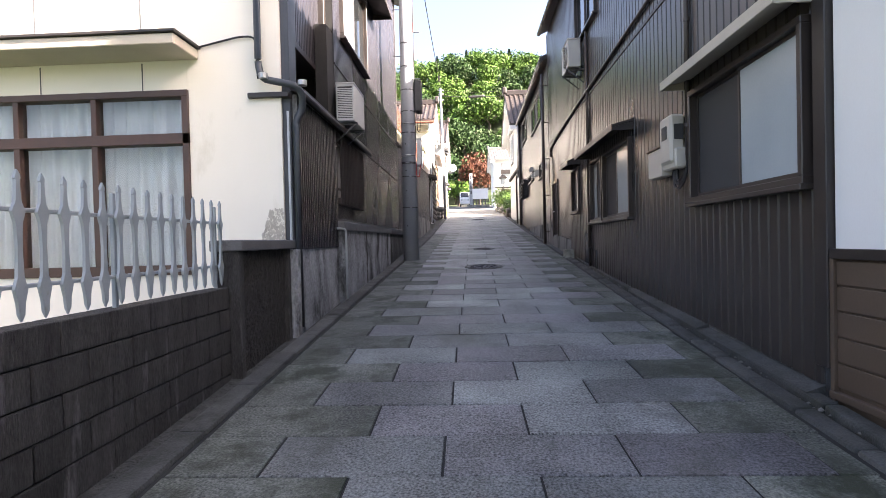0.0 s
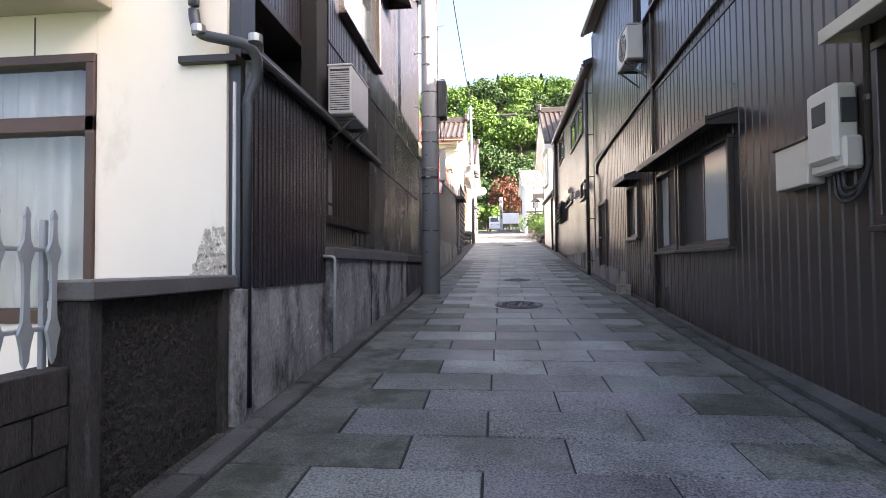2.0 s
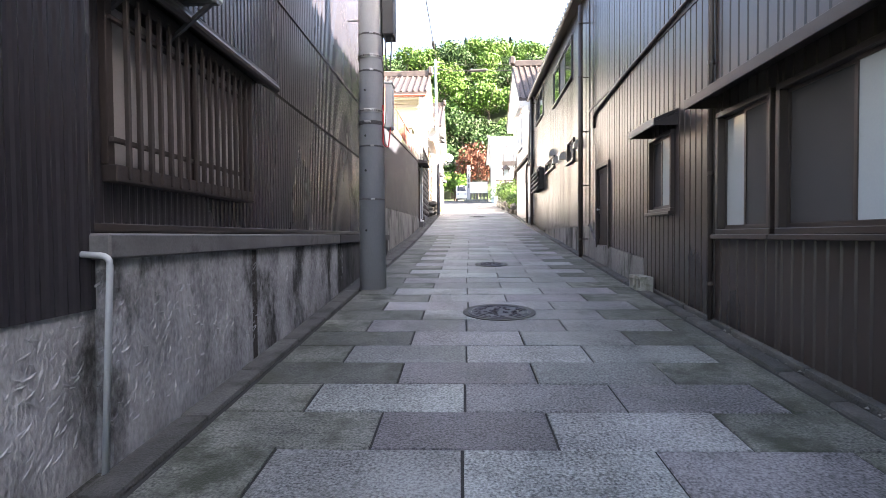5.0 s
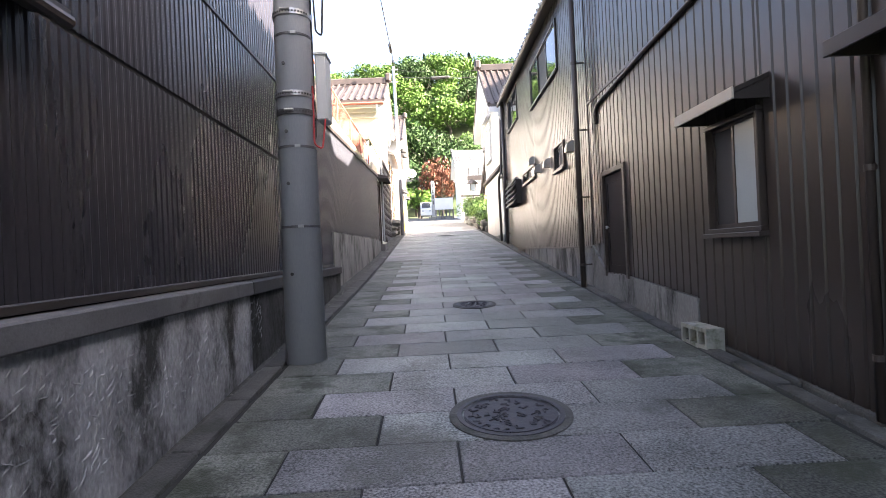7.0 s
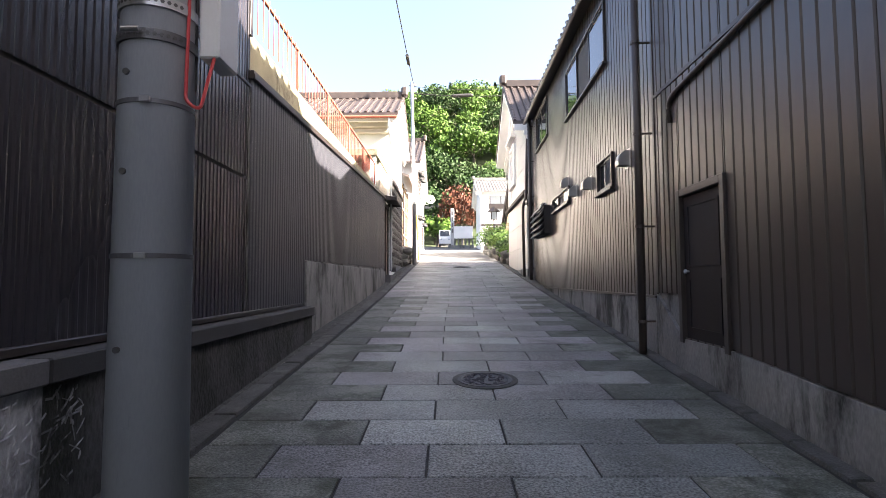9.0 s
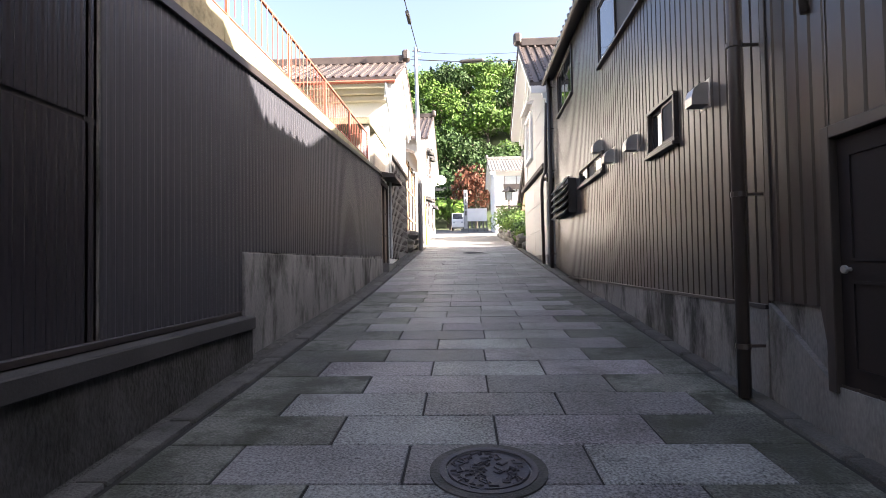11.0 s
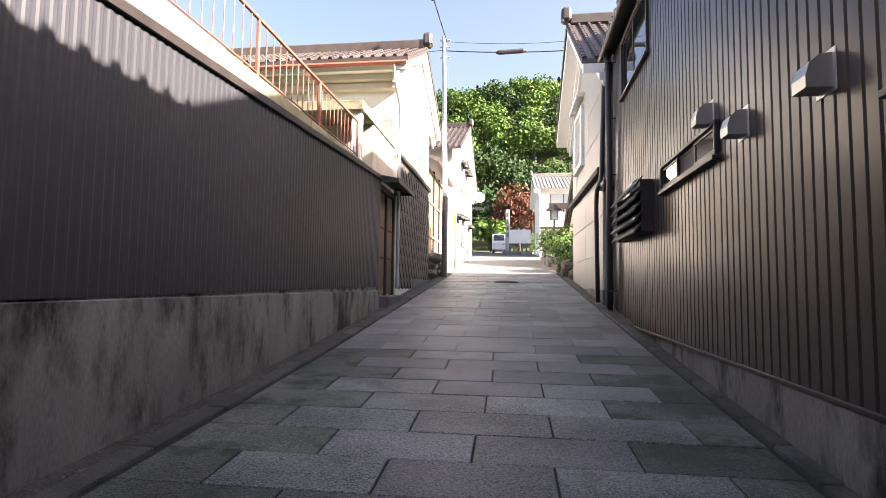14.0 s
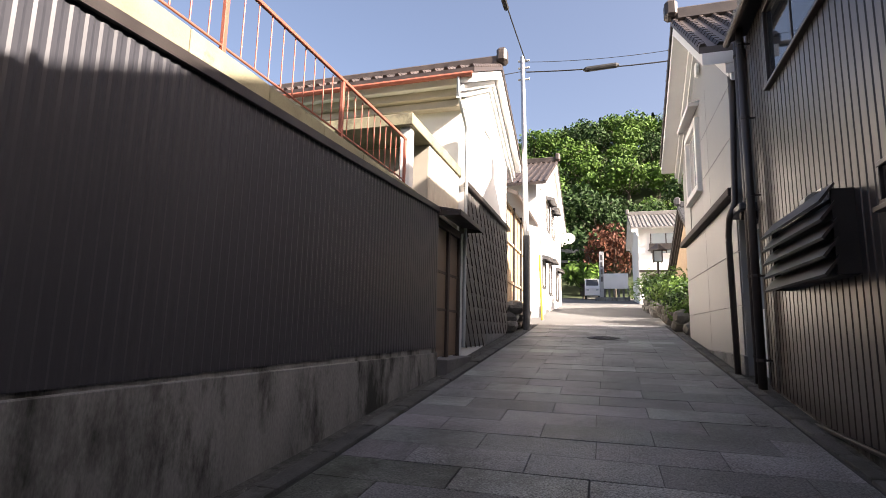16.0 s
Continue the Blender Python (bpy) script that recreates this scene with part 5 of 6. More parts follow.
part("small_roof", bbox(2.85, 4.4, 28.25, 29.05, 5.0, 5.12, 0.02), TILE_D, sh)
run_of_pipe("drain_pipe", "brown drain pipe between annex and storehouse", [(3.0, 28.75, 8.0), (2.9, 28.75, 5.2), (2.8, 28.7, 5.0), (2.82, 28.95, 4.7), (2.84, 28.95, gz(28.9))], 0.05, PIPE)

# brown gabled shed, planted bank, street lamp
shed, _ = gable_house("brown_shed", "reddish brown gabled shed behind the bushes", 1, 4.75, 5.0, 43.0, 51.5, 3.3, 6.9, 9.2, 0.3, 0.4, WOOD, TILE_D, WOOD_D, 47.0)


def leaves(n, centre, radii, size, rng, lobes=7, shell=0.55):
    """Vertices and quads of a ragged crown of small leaf clumps."""
    cl = []
    for k in range(lobes):
        d = rng.normal(size=3)
        d /= np.linalg.norm(d)
        d[2] = abs(d[2]) * 0.9 - 0.15
        cl.append(d * rng.uniform(0.35, 0.7))
    cl = np.array(cl + [[0, 0, 0.1]])
    idx = rng.integers(0, len(cl), n)
    d = rng.normal(size=(n, 3))
    d /= np.linalg.norm(d, axis=1)[:, None]
    r = rng.uniform(shell, 1, n) ** 0.6 * rng.uniform(0.38, 0.58, len(cl))[idx]
    p = (cl[idx] + d * r[:, None]) * np.array(radii) + np.array(centre)
    nrm = d + rng.normal(size=(n, 3)) * 0.6
    nrm /= np.linalg.norm(nrm, axis=1)[:, None]
    u = np.cross(nrm, rng.normal(size=(n, 3)))
    u /= np.linalg.norm(u, axis=1)[:, None]
    v = np.cross(nrm, u)
    s = rng.uniform(0.5, 1.2, n)[:, None] * size
    q = np.stack([p - u * s, p - v * s * 0.55, p + u * s, p + v * s * 0.55], 1).reshape(-1, 3)
    f = np.arange(4 * n).reshape(-1, 4)
    return q, f


def leaf_mesh(name, chunks, material):
    vs, fs, o = [], [], 0
    for q, f in chunks:
        vs.append(q)
        fs.append(f + o)
        o += len(q)
    me = bpy.data.meshes.new(name)
    me.from_pydata(np.concatenate(vs).tolist(), [], np.concatenate(fs).tolist())
    me.materials.append(material)
    return me


rng = np.random.default_rng(5)


def bush(x, y, r, h, material, label):
    t = thing("bush", label, "bush", (x, y, gz(y)), "bushes on the bank")
    bm = bmesh.new()
    for k in range(5):
        a = k * 1.257
        tube(bm, [(x, y, gz(y)), (x + 0.2 * r * math.cos(a), y + 0.2 * r * math.sin(a), gz(y) + h * 0.35), (x + 0.55 * r * math.cos(a), y + 0.55 * r * math.sin(a), gz(y) + h * 0.75)], [0.03, 0.022, 0.01], 5)
    part("stems", bm, BARK, t)
    me = leaf_mesh("foliage", [leaves(1500, (x, y, gz(y) + h * 0.55), (r * 1.15, r * 1.15, h * 0.6), 0.075, rng)], material)
    o = new("foliage", me)
    o.parent = t
    o.matrix_parent_inverse = t.matrix_basis.inverted()


for i in range(9):
    bush(3.35 + 0.35 * (i % 2), 36.3 + i * 1.6, 0.75 + 0.15 * (i % 3), (1.1 if i < 4 else 1.5) + 0.25 * ((i * 7) % 3), (LEAF_B, LEAF2, LEAF_B)[i % 3], "leafy green bush above a low stone bank")
for i in range(26):
    y = 35.4 + i * 0.55
    stone((3.02 + random.uniform(-0.08, 0.15), y, gz(y) + 0.15 + 0.3 * (i % 2)), (0.24, 0.32, 0.22), "stones edging the bank")

lamp = thing("street_lamp", "dark lantern street lamp with a small roof", "lamp", (3.25, 45, gz(45)))
part("post", tube(bmesh.new(), [(3.25, 45, gz(45)), (3.25, 45, 6.35)], 0.05, 8), TRIM, lamp)
part("lantern", bbox(3.07, 3.43, 44.82, 45.18, 6.35, 6.85, 0.02), FROST, lamp)
for dx in (-0.18, 0.18):
    for dy in (-0.18, 0.18):
        part("lantern_bar", bbox(3.25 + dx - 0.025, 3.25 + dx + 0.025, 45 + dy - 0.025, 45 + dy + 0.025, 6.33, 6.87, 0.003), TRIM, lamp)
part("lantern_roof", tube(bmesh.new(), [(3.25, 45, 6.86), (3.25, 45, 6.9), (3.25, 45, 7.2)], [0.42, 0.42, 0.04], 4), TRIM, lamp)

# far house, notice board, van, gate of the shrine
fh, _ = gable_house("far_house", "white two-storey house with a weathered tiled roof", 1, 3.3, 9, 58.5, 66.5, 5.0, 10.6, 12.2, 0.5, 0.6, WHITE, TILE_W, WHITE, 62.5)
part("balcony_rail", bbox(4.0, 7.2, 58.2, 58.24, 8.9, 9.35, 0.004), TRIM, fh)
part("window", bbox(4.1, 7.1, 58.42, 58.49, 8.7, 10.1, 0.01), FROST, fh)
for x in (4.1, 5.1, 6.1, 7.05):
    part("window_bar", bbox(x, x + 0.07, 58.38, 58.42, 8.7, 10.1, 0.004), SASH, fh)
part("garage_door", bbox(4.0, 8.0, 58.44, 58.49, 5.1, 7.2, 0.01), BROWNPANEL, fh)
part("lower_band", bbox(3.3, 12, 58.2, 58.5, 7.35, 7.5, 0.01), TRIM, fh)
nb = thing("notice_board", "white notice board on dark posts", "sign", (1.8, 66, gz(66)))
part("board", bbox(0.9, 2.9, 66, 66.08, gz(66) + 1.0, gz(66) + 2.3, 0.01), PAPER, nb)
for i in range(6):
    part("fence_post", bbox(0.9 + i * 0.38, 1.05 + i * 0.38, 65.9, 66.0, gz(66) - 0.05, gz(66) + 1.0, 0.01), BAND, nb)
part("plinth", bbox(0.2, 3.0, 65.6, 66.4, gz(66) - 0.1, gz(66) + 0.25, 0.02), CONC, nb)
sp = thing("stone_marker", "tall pale stone marker pillar", "pillar", (0.75, 68, gz(68)))
part("shaft", bbox(0.55, 0.95, 67.8, 68.2, gz(68) - 0.1, gz(68) + 4.3, 0.03), POLE, sp)
for k in range(4):
    part("lettering", bbox(0.66, 0.84, 67.79, 67.8, gz(68) + 1.6 + k * 0.65, gz(68) + 2.05 + k * 0.65, 0.002), BAND, sp)
van = thing("van", "small white van parked at the top of the lane", "van", (-0.2, 69, gz(69)))
bm = bmesh.new()
prof = [(0, 0.3), (0, 1.0), (0.12, 1.15), (0.45, 1.85), (3.2, 1.9), (3.3, 0.3)]
l = [bm.verts.new((-0.75, 68.2 + a, gz(69) + b)) for a, b in prof]
r = [bm.verts.new((0.55, 68.2 + a, gz(69) + b)) for a, b in prof]
bm.faces.new(l)
bm.faces.new(r[::-1])
for i in range(6):
    bm.faces.new((l[i], l[(i + 1) % 6], r[(i + 1) % 6], r[i]))
part("body", bevelled(bm, 0.06, 2), CARPAINT, van)
bm = bmesh.new()
hexa(bm, [(-0.62, 68.32, gz(69) + 1.2), (0.42, 68.32, gz(69) + 1.2), (0.40, 68.60, gz(69) + 1.78), (-0.60, 68.60, gz(69) + 1.78), (-0.62, 68.28, gz(69) + 1.22), (0.42, 68.28, gz(69) + 1.22), (0.40, 68.56, gz(69) + 1.80), (-0.60, 68.56, gz(69) + 1.80)])
part("windscreen", bm, MIRRORISH, van)
for x in (-0.75, 0.4):
    for y in (68.75, 70.9):
        part("tyre", tube(bmesh.new(), [(x, y, gz(69) + 0.28), (x + 0.15, y, gz(69) + 0.28)], 0.3, 16), RUBBER, van)
for x in (-0.6, 0.25):
    part("headlight", bbox(x, x + 0.2, 68.17, 68.2, gz(69) + 0.75, gz(69) + 0.9, 0.01), FROST, van)
tor = thing("shrine_gate", "grey stone shrine gate among the trees", "gate", (-2.5, 74, 6.4))
for x in (-4.6, -0.6):
    part("column", tube(bmesh.new(), [(x, 74, 6.0), (x, 74, 11.1)], [0.26, 0.22], 10), CONC, tor)
part("lintel", bbox(-5.6, 0.4, 73.8, 74.2, 11.1, 11.5, 0.03), CONC, tor)
part("tie_beam", bbox(-5.1, -0.1, 73.87, 74.13, 10.1, 10.35, 0.02), CONC, tor)

# ---------------------------------------------------------------- woods on the hill
def make_tree(kind, seed, material, height):
    g = np.random.default_rng(seed)
    t = thing("tree", "", "tree", (0, 0, 0))
    if kind == "broad":
        bm = bmesh.new()
        tube(bm, [(0, 0, -1), (0.1, 0.05, height * 0.25), (0, 0.1, height * 0.55), (0.1, 0, height * 0.85)], [0.3, 0.24, 0.16, 0.05], 7)
        for k in range(7):
            a, z = k * 2.4, height * (0.3 + 0.06 * k)
            tube(bm, [(0, 0, z), (math.cos(a) * height * 0.16, math.sin(a) * height * 0.16, z + height * 0.1), (math.cos(a) * height * 0.3, math.sin(a) * height * 0.3, z + height * 0.22)], [0.12, 0.08, 0.03], 5)
        part("trunk", bm, BARK, t)
        ch = [leaves(1500, (0, 0, height * 0.58), (height * 0.46, height * 0.46, height * 0.5), 0.30, g, 13, 0.7)]
    else:
        bm = tube(bmesh.new(), [(0, 0, -1), (0, 0, height * 0.98)], [0.26, 0.03], 7)
        part("trunk", bm, BARK, t)
        n = 900
        z = g.uniform(0.12, 1.0, n)
        layer = np.floor(z * 11) / 11
        rr = (1.05 - z) * height * 0.33 * g.uniform(0.3, 1.0, n) * (0.75 + 0.6 * (z - layer) * 11 * -0.5 + 0.3)
        a = g.uniform(0, 6.28, n)
        p = np.stack([rr * np.cos(a), rr * np.sin(a), z * height - rr * 0.35], 1)
        u = np.stack([np.cos(a), np.sin(a), -0.45 * np.ones(n)], 1) * 0.5 * (1.15 - z)[:, None]
        v = np.stack([-np.sin(a), np.cos(a), g.uniform(-0.3, 0.3, n)], 1) * 0.26
        q = np.stack([p - u, p - v, p + u, p + v], 1).reshape(-1, 3)
        ch = [(q, np.arange(4 * n).reshape(-1, 4))]
    o = new("crown", leaf_mesh("crown", ch, material))
    o.parent = t
    return t


def hide_source(t):
    for o in (t, *t.children_recursive):
        bpy.data.objects.remove(o)


protos = [make_tree("broad", 11 + i, m, 8.0) for i, m in enumerate((LEAF1, LEAF1, LEAF2, LEAF1, LEAF2))]
pines = [make_tree("pine", 31 + i, LEAF3, 9.0) for i in range(2)]
rt = random.Random(8)


def plant(proto, x, y, z, s, label, group):
    o = copy_thing(proto, pose(x, y, z, 0, 0, rt.uniform(0, 360)))
    o.scale = (s * rt.uniform(0.9, 1.15), s * rt.uniform(0.9, 1.15), s)
    tagged(o, label, "tree", group)


for row in range(12):
    y = 79 + row * 5.4
    span = 26 + row * 2.4
    n = int(span * 2 / 5.4)
    for i in range(n):
        x = -span + (i + 0.5) * 2 * span / n + rt.uniform(-1.6, 1.6)
        yy = y + rt.uniform(-1.8, 1.8)
        # lower rows take mostly dark leaves: the hill foot's shade put into colour
        p = protos[rt.choice((2, 4, 2, 1) if row < 4 else (0, 1, 3, 0, 4))]
        plant(p, x, yy, terrain(x, yy) - 0.5, rt.uniform(0.75, 1.15), "broad-leaved tree in fresh green on the hillside" if row > 3 else "broad-leaved tree at the foot of the hill, leaves darkened for shade", "woods on the hill")
for i in range(24):
    x = -34 + i * 3.0 + rt.uniform(-1.2, 1.2)
    y = 138 + rt.uniform(-5, 4)
    plant(pines[i % 2], x, y, terrain(x, y) - 0.8, rt.uniform(0.6, 1.1) * (1.0 if -12 < x < 14 else 0.85), "dark conifer on the ridge of the hill", "conifers on the ridge")
copper = make_tree("broad", 77, LEAF_R, 8.0)
tagged(copper, "copper-leaved maple at the top of the lane", "tree")
copper.location = (1.9, 72.5, 6.2)
copper.scale = (0.75, 0.75, 0.95)
green = make_tree("broad", 78, LEAF_B, 4.5)
tagged(green, "bright green shrub near the shrine gate", "shrub")
green.location = (-1.0, 72.5, 5.9)
for t in protos + pines:
    hide_source(t)

# ---------------------------------------------------------------- poles, wires, boxes
PX, PY = -1.49, 13.25
pole = thing("utility_pole", "grey concrete utility pole with steel bands", "pole", (PX, PY, gz(PY)))
part("shaft", tube(bmesh.new(), [(PX, PY, gz(PY) - 0.3), (PX, PY, 6.0), (PX, PY, 11.5)], [0.205, 0.172, 0.14], 32), POLE, pole, "", True)


def pr_at(z):
    return 0.205 - (z - 1.1) * 0.0068


for z in (2.47, 3.27, 4.4, 4.95, 5.5, 6.1, 6.7):
    part("band", tube(bmesh.new(), [(PX, PY, z - 0.012), (PX, PY, z + 0.012)], pr_at(z) + 0.005, 32), BAND, pole)
    part("buckle", bbox(PX + 0.02, PX + 0.075, PY - pr_at(z) - 0.018, PY - pr_at(z) - 0.002, z - 0.015, z + 0.015, 0.003), STEEL, pole)
for z in (3.62, 3.80, 4.62):
    part("clamp", tube(bmesh.new(), [(PX, PY, z - 0.028), (PX, PY, z + 0.028)], pr_at(z) + 0.012, 32), STEEL if z != 3.62 else BAND, pole)
    part("clamp_bolt", tube(bmesh.new(), [(PX - 0.06, PY - pr_at(z) - 0.05, z), (PX + 0.03, PY - pr_at(z) - 0.05, z)], 0.014, 8), STEEL, pole)
    for a in range(14):
        an = -2.6 + a * 0.16
        r = pr_at(z) + 0.013
        part("clamp_hole", tube(bmesh.new(), [(PX + r * math.cos(an), PY + r * math.sin(an), z), (PX + (r + 0.002) * math.cos(an), PY + (r + 0.002) * math.sin(an), z)], 0.011, 6), ACDARK, pole)
for z in (2.0, 2.9, 3.42, 4.1):
    part("bolt_hole", tube(bmesh.new(), [(PX - 0.06, PY - pr_at(z) + 0.012, z), (PX - 0.06, PY - pr_at(z) - 0.004, z)], 0.017, 10), ACDARK, pole)
for i, z in enumerate((5.2, 5.8, 6.4, 7.0, 7.6)):
    s = 1 if i % 2 else -1
    part("step_bolt", tube(bmesh.new(), [(PX + s * 0.14, PY, z), (PX + s * 0.34, PY, z)], 0.012, 6), STEEL, pole)
for k, dx in enumerate((0.12, 0.15, 0.18)):
    part("cable", tube(bmesh.new(), [(PX + dx, PY + 0.15 - k * 0.05, 3.4), (PX + dx, PY + 0.12 - k * 0.05, 11.0)], 0.014, 6), (CABLE, RED, CABLE)[k], pole)
part("cable_box", bbox(-1.285, -1.17, 13.28, 13.55, 3.58, 4.25, 0.012), ACWHITE, pole, "pale grey cable box")
part("box_lid", bbox(-1.295, -1.16, 13.27, 13.56, 4.25, 4.28, 0.006), ACWHITE, pole)
part("cable_loop", tube(bmesh.new(), arc([(-1.3, 13.2, 3.9), (-1.3, 13.18, 3.3), (-1.22, 13.18, 3.25), (-1.2, 13.3, 3.6)], 0.06), 0.010, 6), RED, pole)
part("upper_box", bbox(-1.30, -1.12, 13.15, 13.5, 4.95, 5.75, 0.015), ACDARK, pole)
part("upper_loop", tube(bmesh.new(), arc([(-1.26, 13.2, 4.97), (-1.24, 13.18, 4.45), (-1.18, 13.18, 4.4), (-1.15, 13.2, 4.97)], 0.1), 0.01, 6), CABLE, pole)

TX, TY = -1.45, 35.4
tp = thing("thin_pole", "slim grey steel utility pole with insulators", "pole", (TX, TY, gz(TY)))
part("shaft", tube(bmesh.new(), [(TX, TY, gz(TY) - 0.2), (TX, TY, 6.0)], 0.105, 14), BAND, tp)
part("shaft_upper", tube(bmesh.new(), [(TX, TY, 6.0), (TX - 0.12, TY, 12.0)], [0.095, 0.07], 14), STEEL, tp)
for z in (11.2, 11.6, 11.85):
    part("insulator", tube(bmesh.new(), [(TX - 0.25, TY, z), (TX + 0.12, TY, z)], 0.035, 8), ACWHITE, tp)


def wire(pts, r=0.012, sag=0.0):
    a, b = Vector(pts[0]), Vector(pts[1])
    q = [a.lerp(b, i / 16) - Vector((0, 0, sag * 4 * (i / 16) * (1 - i / 16))) for i in range(17)]
    return q


ow = thing("overhead_cable", "black overhead cable along the lane", "cable", (TX, TY, 11.5))
part("span", tube(bmesh.new(), wire([(TX, TY, 11.8), (-1.45, 13.25, 11.2)], sag=0.4), 0.018, 6), CABLE, ow)
part("splice_box", tube(bmesh.new(), [wire([(TX, TY, 11.8), (-1.45, 13.25, 11.2)], sag=0.4)[3] + Vector((0, 0.5, -0.06)), wire([(TX, TY, 11.8), (-1.45, 13.25, 11.2)], sag=0.4)[3] + Vector((0, -0.4, -0.10))], 0.07, 8), CABLE, ow)
oc = thing("overhead_cable", "black cables crossing the lane with a splice case", "cable", (0, 35.5, 11.4))
part("span", tube(bmesh.new(), wire([(TX, TY, 11.45), (9, 36.2, 12.2)], sag=0.35), 0.02, 6), CABLE, oc)
part("span", tube(bmesh.new(), wire([(TX, TY, 11.8), (9, 36.2, 12.9)], sag=0.5), 0.009, 6), CABLE, oc)
part("splice_case", tube(bmesh.new(), [(0.35, 35.55, 11.36), (0.45, 35.55, 11.37), (1.35, 35.6, 11.42), (1.45, 35.6, 11.43)], [0.03, 0.085, 0.085, 0.03], 10), CABLE, oc)
part("span", tube(bmesh.new(), wire([(TX, TY, 11.5), (-9, 33, 10.8)], sag=0.3), 0.012, 6), CABLE, oc)

# electric meter and junction box on the brown wall
mt = thing("electric_meter", "beige electric meter with a dark window", "meter", RIGHT1.at(6.55, 2.5))
part("casing", RIGHT1.bbox(5.98, 6.34, 2.45, 3.02, 0.02, 0.20, 0.03), METER, mt)
part("lower_cover", RIGHT1.bbox(5.94, 6.36, 2.38, 2.62, 0.02, 0.16, 0.02), METER, mt)
part("dial_window", RIGHT1.bbox(6.08, 6.25, 2.74, 2.90, 0.2, 0.206, 0.004), ACDARK, mt)
part("end_window", bbox(2.41, 2.52, 5.968, 5.98, 2.72, 2.9, 0.003), ACDARK, mt)
for k in range(3):
    y = 6.25 - 0.06 * k
    part("cable", tube(bmesh.new(), arc([RIGHT1.at(6.2 - 0.05 * k, 2.4, 0.08), RIGHT1.at(6.16 - 0.05 * k, 2.16 + 0.04 * k, 0.09), RIGHT1.at(5.95, 2.14 + 0.05 * k, 0.09), RIGHT1.at(5.84, 2.35, 0.06), RIGHT1.at(5.84, 2.6, 0.05)], 0.12), 0.016, 7), CABLE, mt)
jb = thing("junction_box", "shallow beige wall box with a brown lid", "box", RIGHT1.at(7.1, 2.4))
part("casing", RIGHT1.bbox(6.42, 6.92, 2.34, 2.70, 0.013, 0.15, 0.01), METER, jb)
part("lid", RIGHT1.bbox(6.40, 6.94, 2.70, 2.725, 0.013, 0.17, 0.006), BROWNPANEL, jb)
# loose service cable on the cream house corner
run_of_pipe("service_cable", "dark service cable on the cream wall", [(-3.3, 5.98, 4.02), (-2.75, 5.97, 4.13), (-2.55, 5.96, 4.12), (-2.52, 5.93, 3.6)], 0.012, CABLE, 0.1)
sc = thing("security_lamp", "small round wall lamp on the pipe corner", "lamp", (-2.4, 5.8, 3.55))
for i, (x, z) in enumerate(((-2.42, 3.6), (-1.95, 3.5))):
    part("clamp_ring", tube(bmesh.new(), [(x, 5.84, z - 0.03), (x, 5.84, z + 0.03)], 0.055, 10), STEEL, sc)

# ---------------------------------------------------------------- manhole covers
def manhole(x, y, r, label):
    m = thing("manhole_cover", label, "manhole cover", (x, y, gz(y)), "manhole covers")
    m.rotation_euler = (math.atan(SLOPE), 0, 0)
    def ring(name, r0, r1, h, mt):
        bm = bmesh.new()
        n = 40
        a = [bm.verts.new((r0 * math.cos(6.2832 * k / n), r0 * math.sin(6.2832 * k / n), h)) for k in range(n)]
        b = [bm.verts.new((r1 * math.cos(6.2832 * k / n), r1 * math.sin(6.2832 * k / n), h)) for k in range(n)]
        c = [bm.verts.new((r1 * math.cos(6.2832 * k / n), r1 * math.sin(6.2832 * k / n), h - 0.02)) for k in range(n)]
        for k in range(n):
            j = (k + 1) % n
            bm.faces.new((a[k], a[j], b[j], b[k]))
            bm.faces.new((b[k], b[j], c[j], c[k]))
        o = part(name, bm, mt)
        o.parent = m
    def disc(name, rr, h, mt):
        bm = tube(bmesh.new(), [(0, 0, h - 0.02), (0, 0, h)], rr, 40)
        o = part(name, bm, mt)
        o.parent = m
    ring("frame_ring", r, r + 0.035, 0.014, IRON)
    disc("cover", r - 0.012, 0.008, IRON)
    ring("concrete_collar", r + 0.036, r + 0.09, 0.009, KERB)
    g = random.Random(3)
    for k in range(46):
        a, q = g.uniform(0, 6.28), r * 0.86 * math.sqrt(g.random())
        bm = bmesh.new()
        pts = [(q * math.cos(a) + 0.05 * math.cos(a * 3 + s * 1.3) * s / 3, q * math.sin(a) + 0.05 * math.sin(a * 3 + s * 1.3) * s / 3, 0.010) for s in range(4)]
        tube(bm, pts, 0.008, 5)
        o = part("relief", bm, IRON)
        o.parent = m
    ring("relief_ring", r * 0.90, r * 0.94, 0.014, IRON)


manhole(0.33, 11.54, 0.345, "patterned cast-iron manhole cover in the paving")
manhole(0.48, 15.87, 0.245, "smaller cast-iron manhole cover in the paving")
manhole(0.78, 33.95, 0.33, "round iron manhole cover further up the lane")

# leaf litter and pebbles along the gutters
vs, fs = [], []
g = np.random.default_rng(4)
for k in range(1500):
    y = g.uniform(-1, 30)
    left = g.random() < 0.6
    x = lane_l(y) - 0.23 - abs(g.normal()) * 0.14 if left else lane_r(y) + 0.19 + abs(g.normal()) * 0.08
    if left and x < -2.0 or not left and x > 2.58:
        continue
    s = g.uniform(0.004, 0.018)
    z = gz(y) - 0.085 if left else gz(y) - 0.005
    o = len(vs)
    vs += [(x - s, y - s * 0.7, z), (x + s, y - s, z), (x + s * 0.8, y + s, z), (x - s, y + s * 0.9, z), (x + s * 0.1, y, z + s * 1.1)]
    fs += [(o, o + 1, o + 4), (o + 1, o + 2, o + 4), (o + 2, o + 3, o + 4), (o + 3, o, o + 4)]
me = bpy.data.meshes.new("gutter_grit")
me.from_pydata(vs, [], fs)
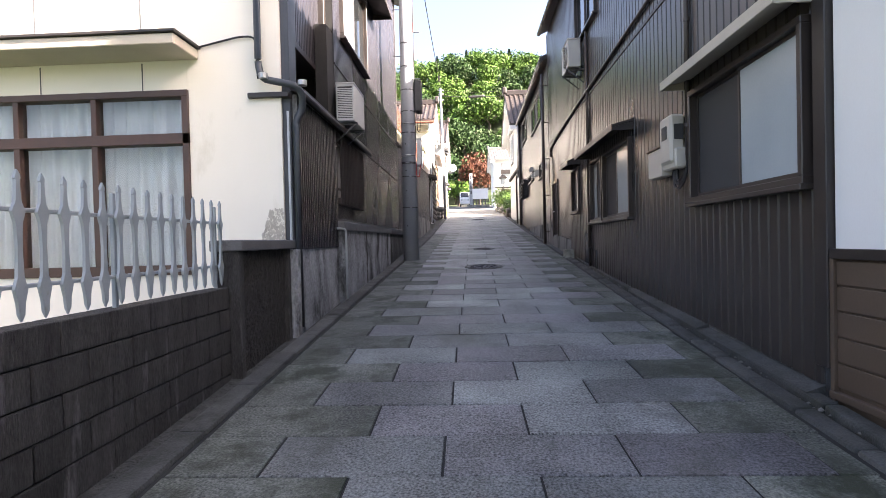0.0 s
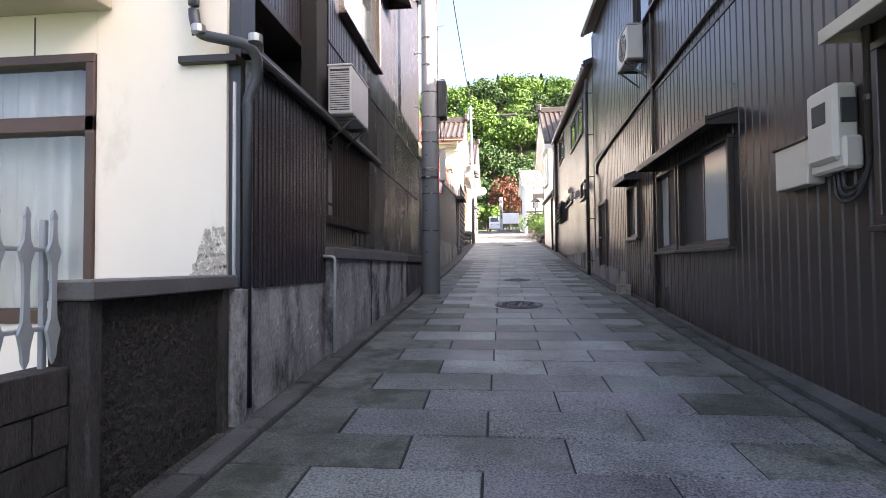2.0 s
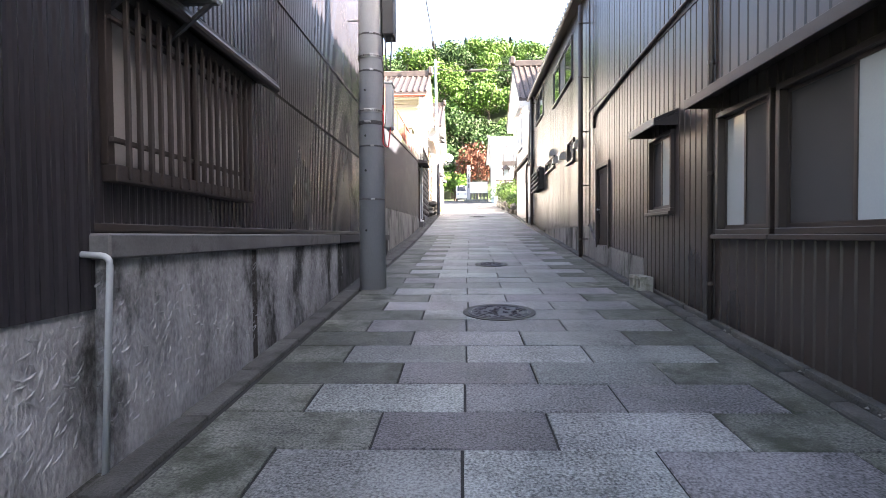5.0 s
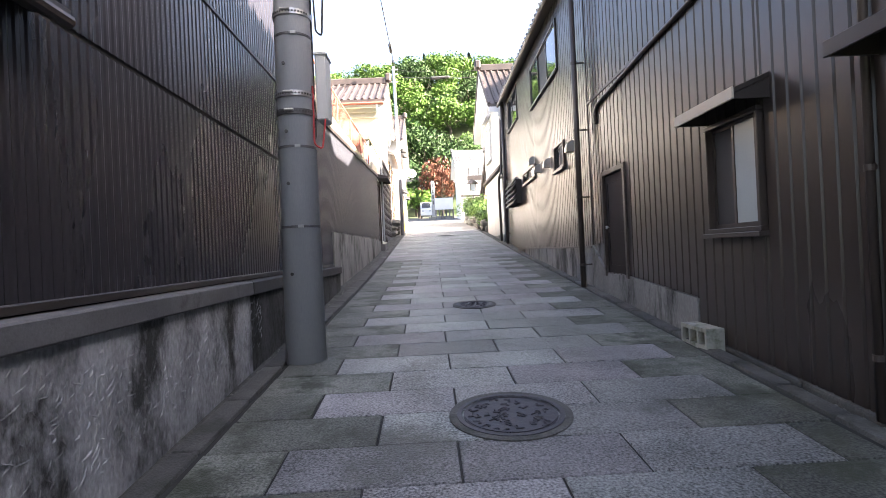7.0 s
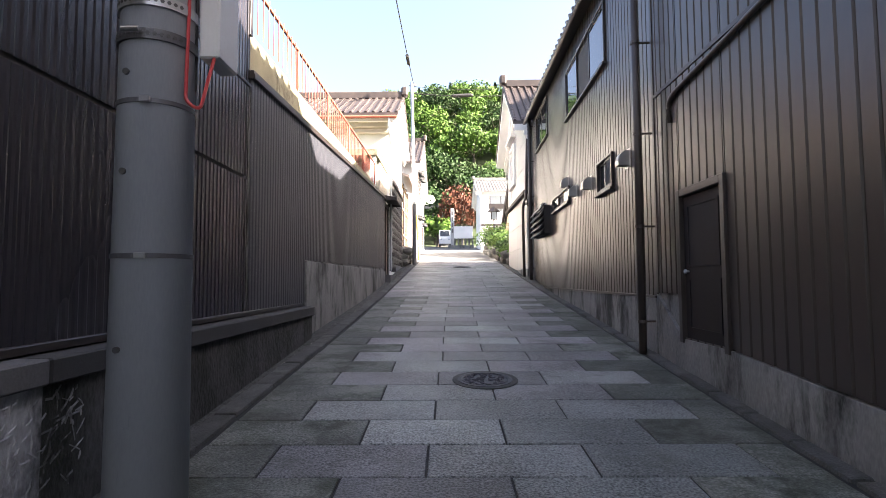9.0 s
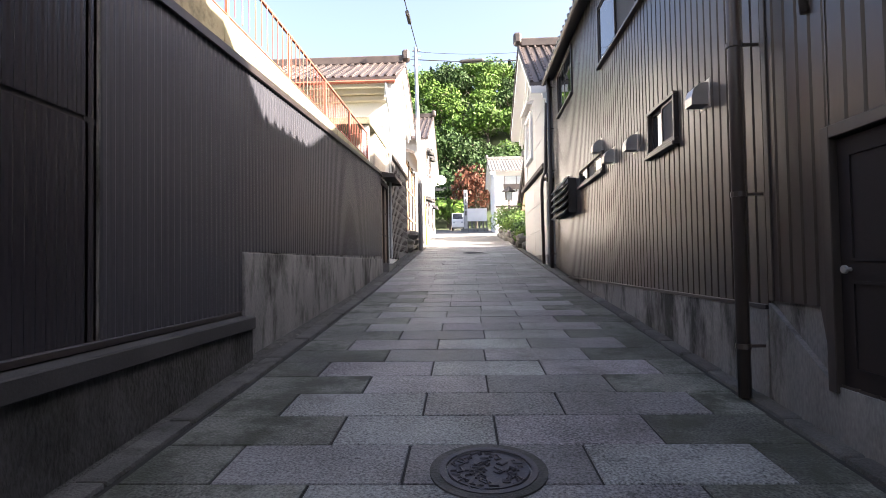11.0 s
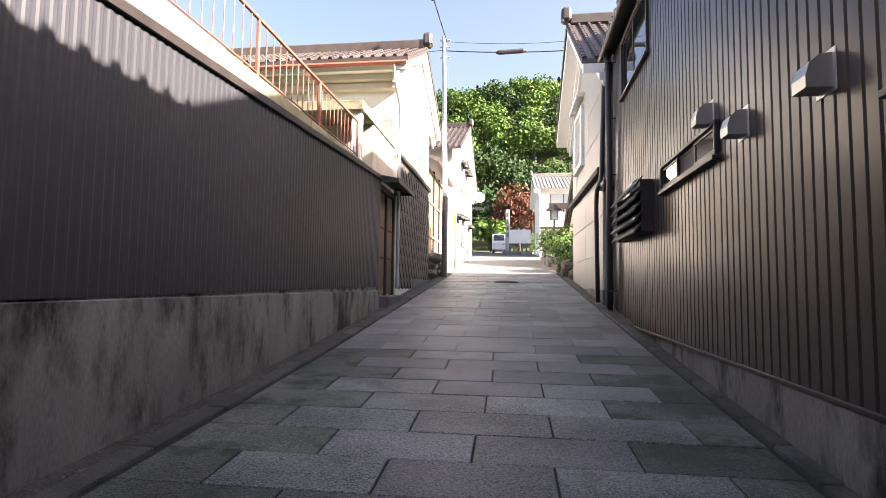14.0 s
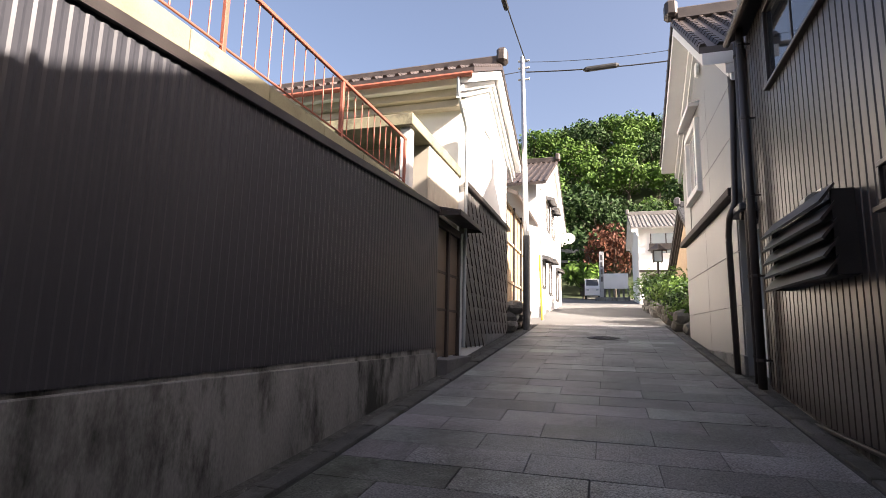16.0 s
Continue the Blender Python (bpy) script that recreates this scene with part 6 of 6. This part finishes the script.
me.materials.append(ROCK)
tagged(new("gutter_grit", me), "loose grit and pebbles in the gutters", "grit", kind="stuff")

# ---------------------------------------------------------------- paving slabs
slab_cache = {}
ROW = 0.506


def slab_mesh(w, d, material):
    key = (round(w, 2), material.name)
    if key not in slab_cache:
        bm = bmesh.new()
        box(bm, -key[0] / 2 + 0.008, key[0] / 2 - 0.008, -d / 2 + 0.005, d / 2 - 0.005, -0.03, 0.0)
        bmesh.ops.bevel(bm, geom=[e for e in bm.edges if all(v.co.z > -0.01 for v in e.verts)], offset=0.005, segments=1, affect="EDGES")
        slab_cache[key] = mesh_of("paving_slab", bm, material)
    return slab_cache[key]


rp = random.Random(21)
far_v, far_f = [], []
for k in range(-29, 55):
    y0 = 10.15 + k * ROW
    yc = y0 + ROW / 2
    base = 0.45 + 0.0165 * (yc - 10.4) + (0.0 if k % 2 == 0 else 0.53)
    xl, xr = lane_l(yc) + 0.004, lane_r(yc) - 0.004
    joints, x = [xl], base - 4.24
    while x < xr:
        if x > xl + 0.18 and x < xr - 0.18:
            joints.append(round(x + rp.uniform(-0.02, 0.02), 2))
        x += 1.06
    joints.append(xr)
    for a, b in zip(joints, joints[1:]):
        dz = rp.uniform(-0.0025, 0.0025)
        if -0.5 < yc < 24.0:
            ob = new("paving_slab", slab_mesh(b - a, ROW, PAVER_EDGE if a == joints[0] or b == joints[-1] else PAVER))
            ob.parent = pavement
            ob.location = ((a + b) / 2, yc, gz(yc) + dz)
            ob.rotation_euler = (math.atan(gz(yc + 0.2) - gz(yc - 0.2)) / 0.4 + rp.uniform(-0.004, 0.004), rp.uniform(-0.003, 0.003), 0)
        else:
            o = len(far_v)
            e = 0.004
            p = [(a + e, y0 + e), (b - e, y0 + e), (b - e, y0 + ROW - e), (a + e, y0 + ROW - e)]
            far_v += [(px, py, gz(py) + dz - 0.03) for px, py in p] + [(px, py, gz(py) + dz) for px, py in p]
            far_f += [(o, o + 1, o + 5, o + 4), (o + 1, o + 2, o + 6, o + 5), (o + 2, o + 3, o + 7, o + 6), (o + 3, o, o + 4, o + 7), (o + 4, o + 5, o + 6, o + 7)]
me = bpy.data.meshes.new("far_paving_slabs")
me.from_pydata(far_v, [], far_f)
me.materials.append(PAVER_FAR)
o = new("far_paving_slabs", me)
o.parent = pavement
tagged(o, kind="stuff")
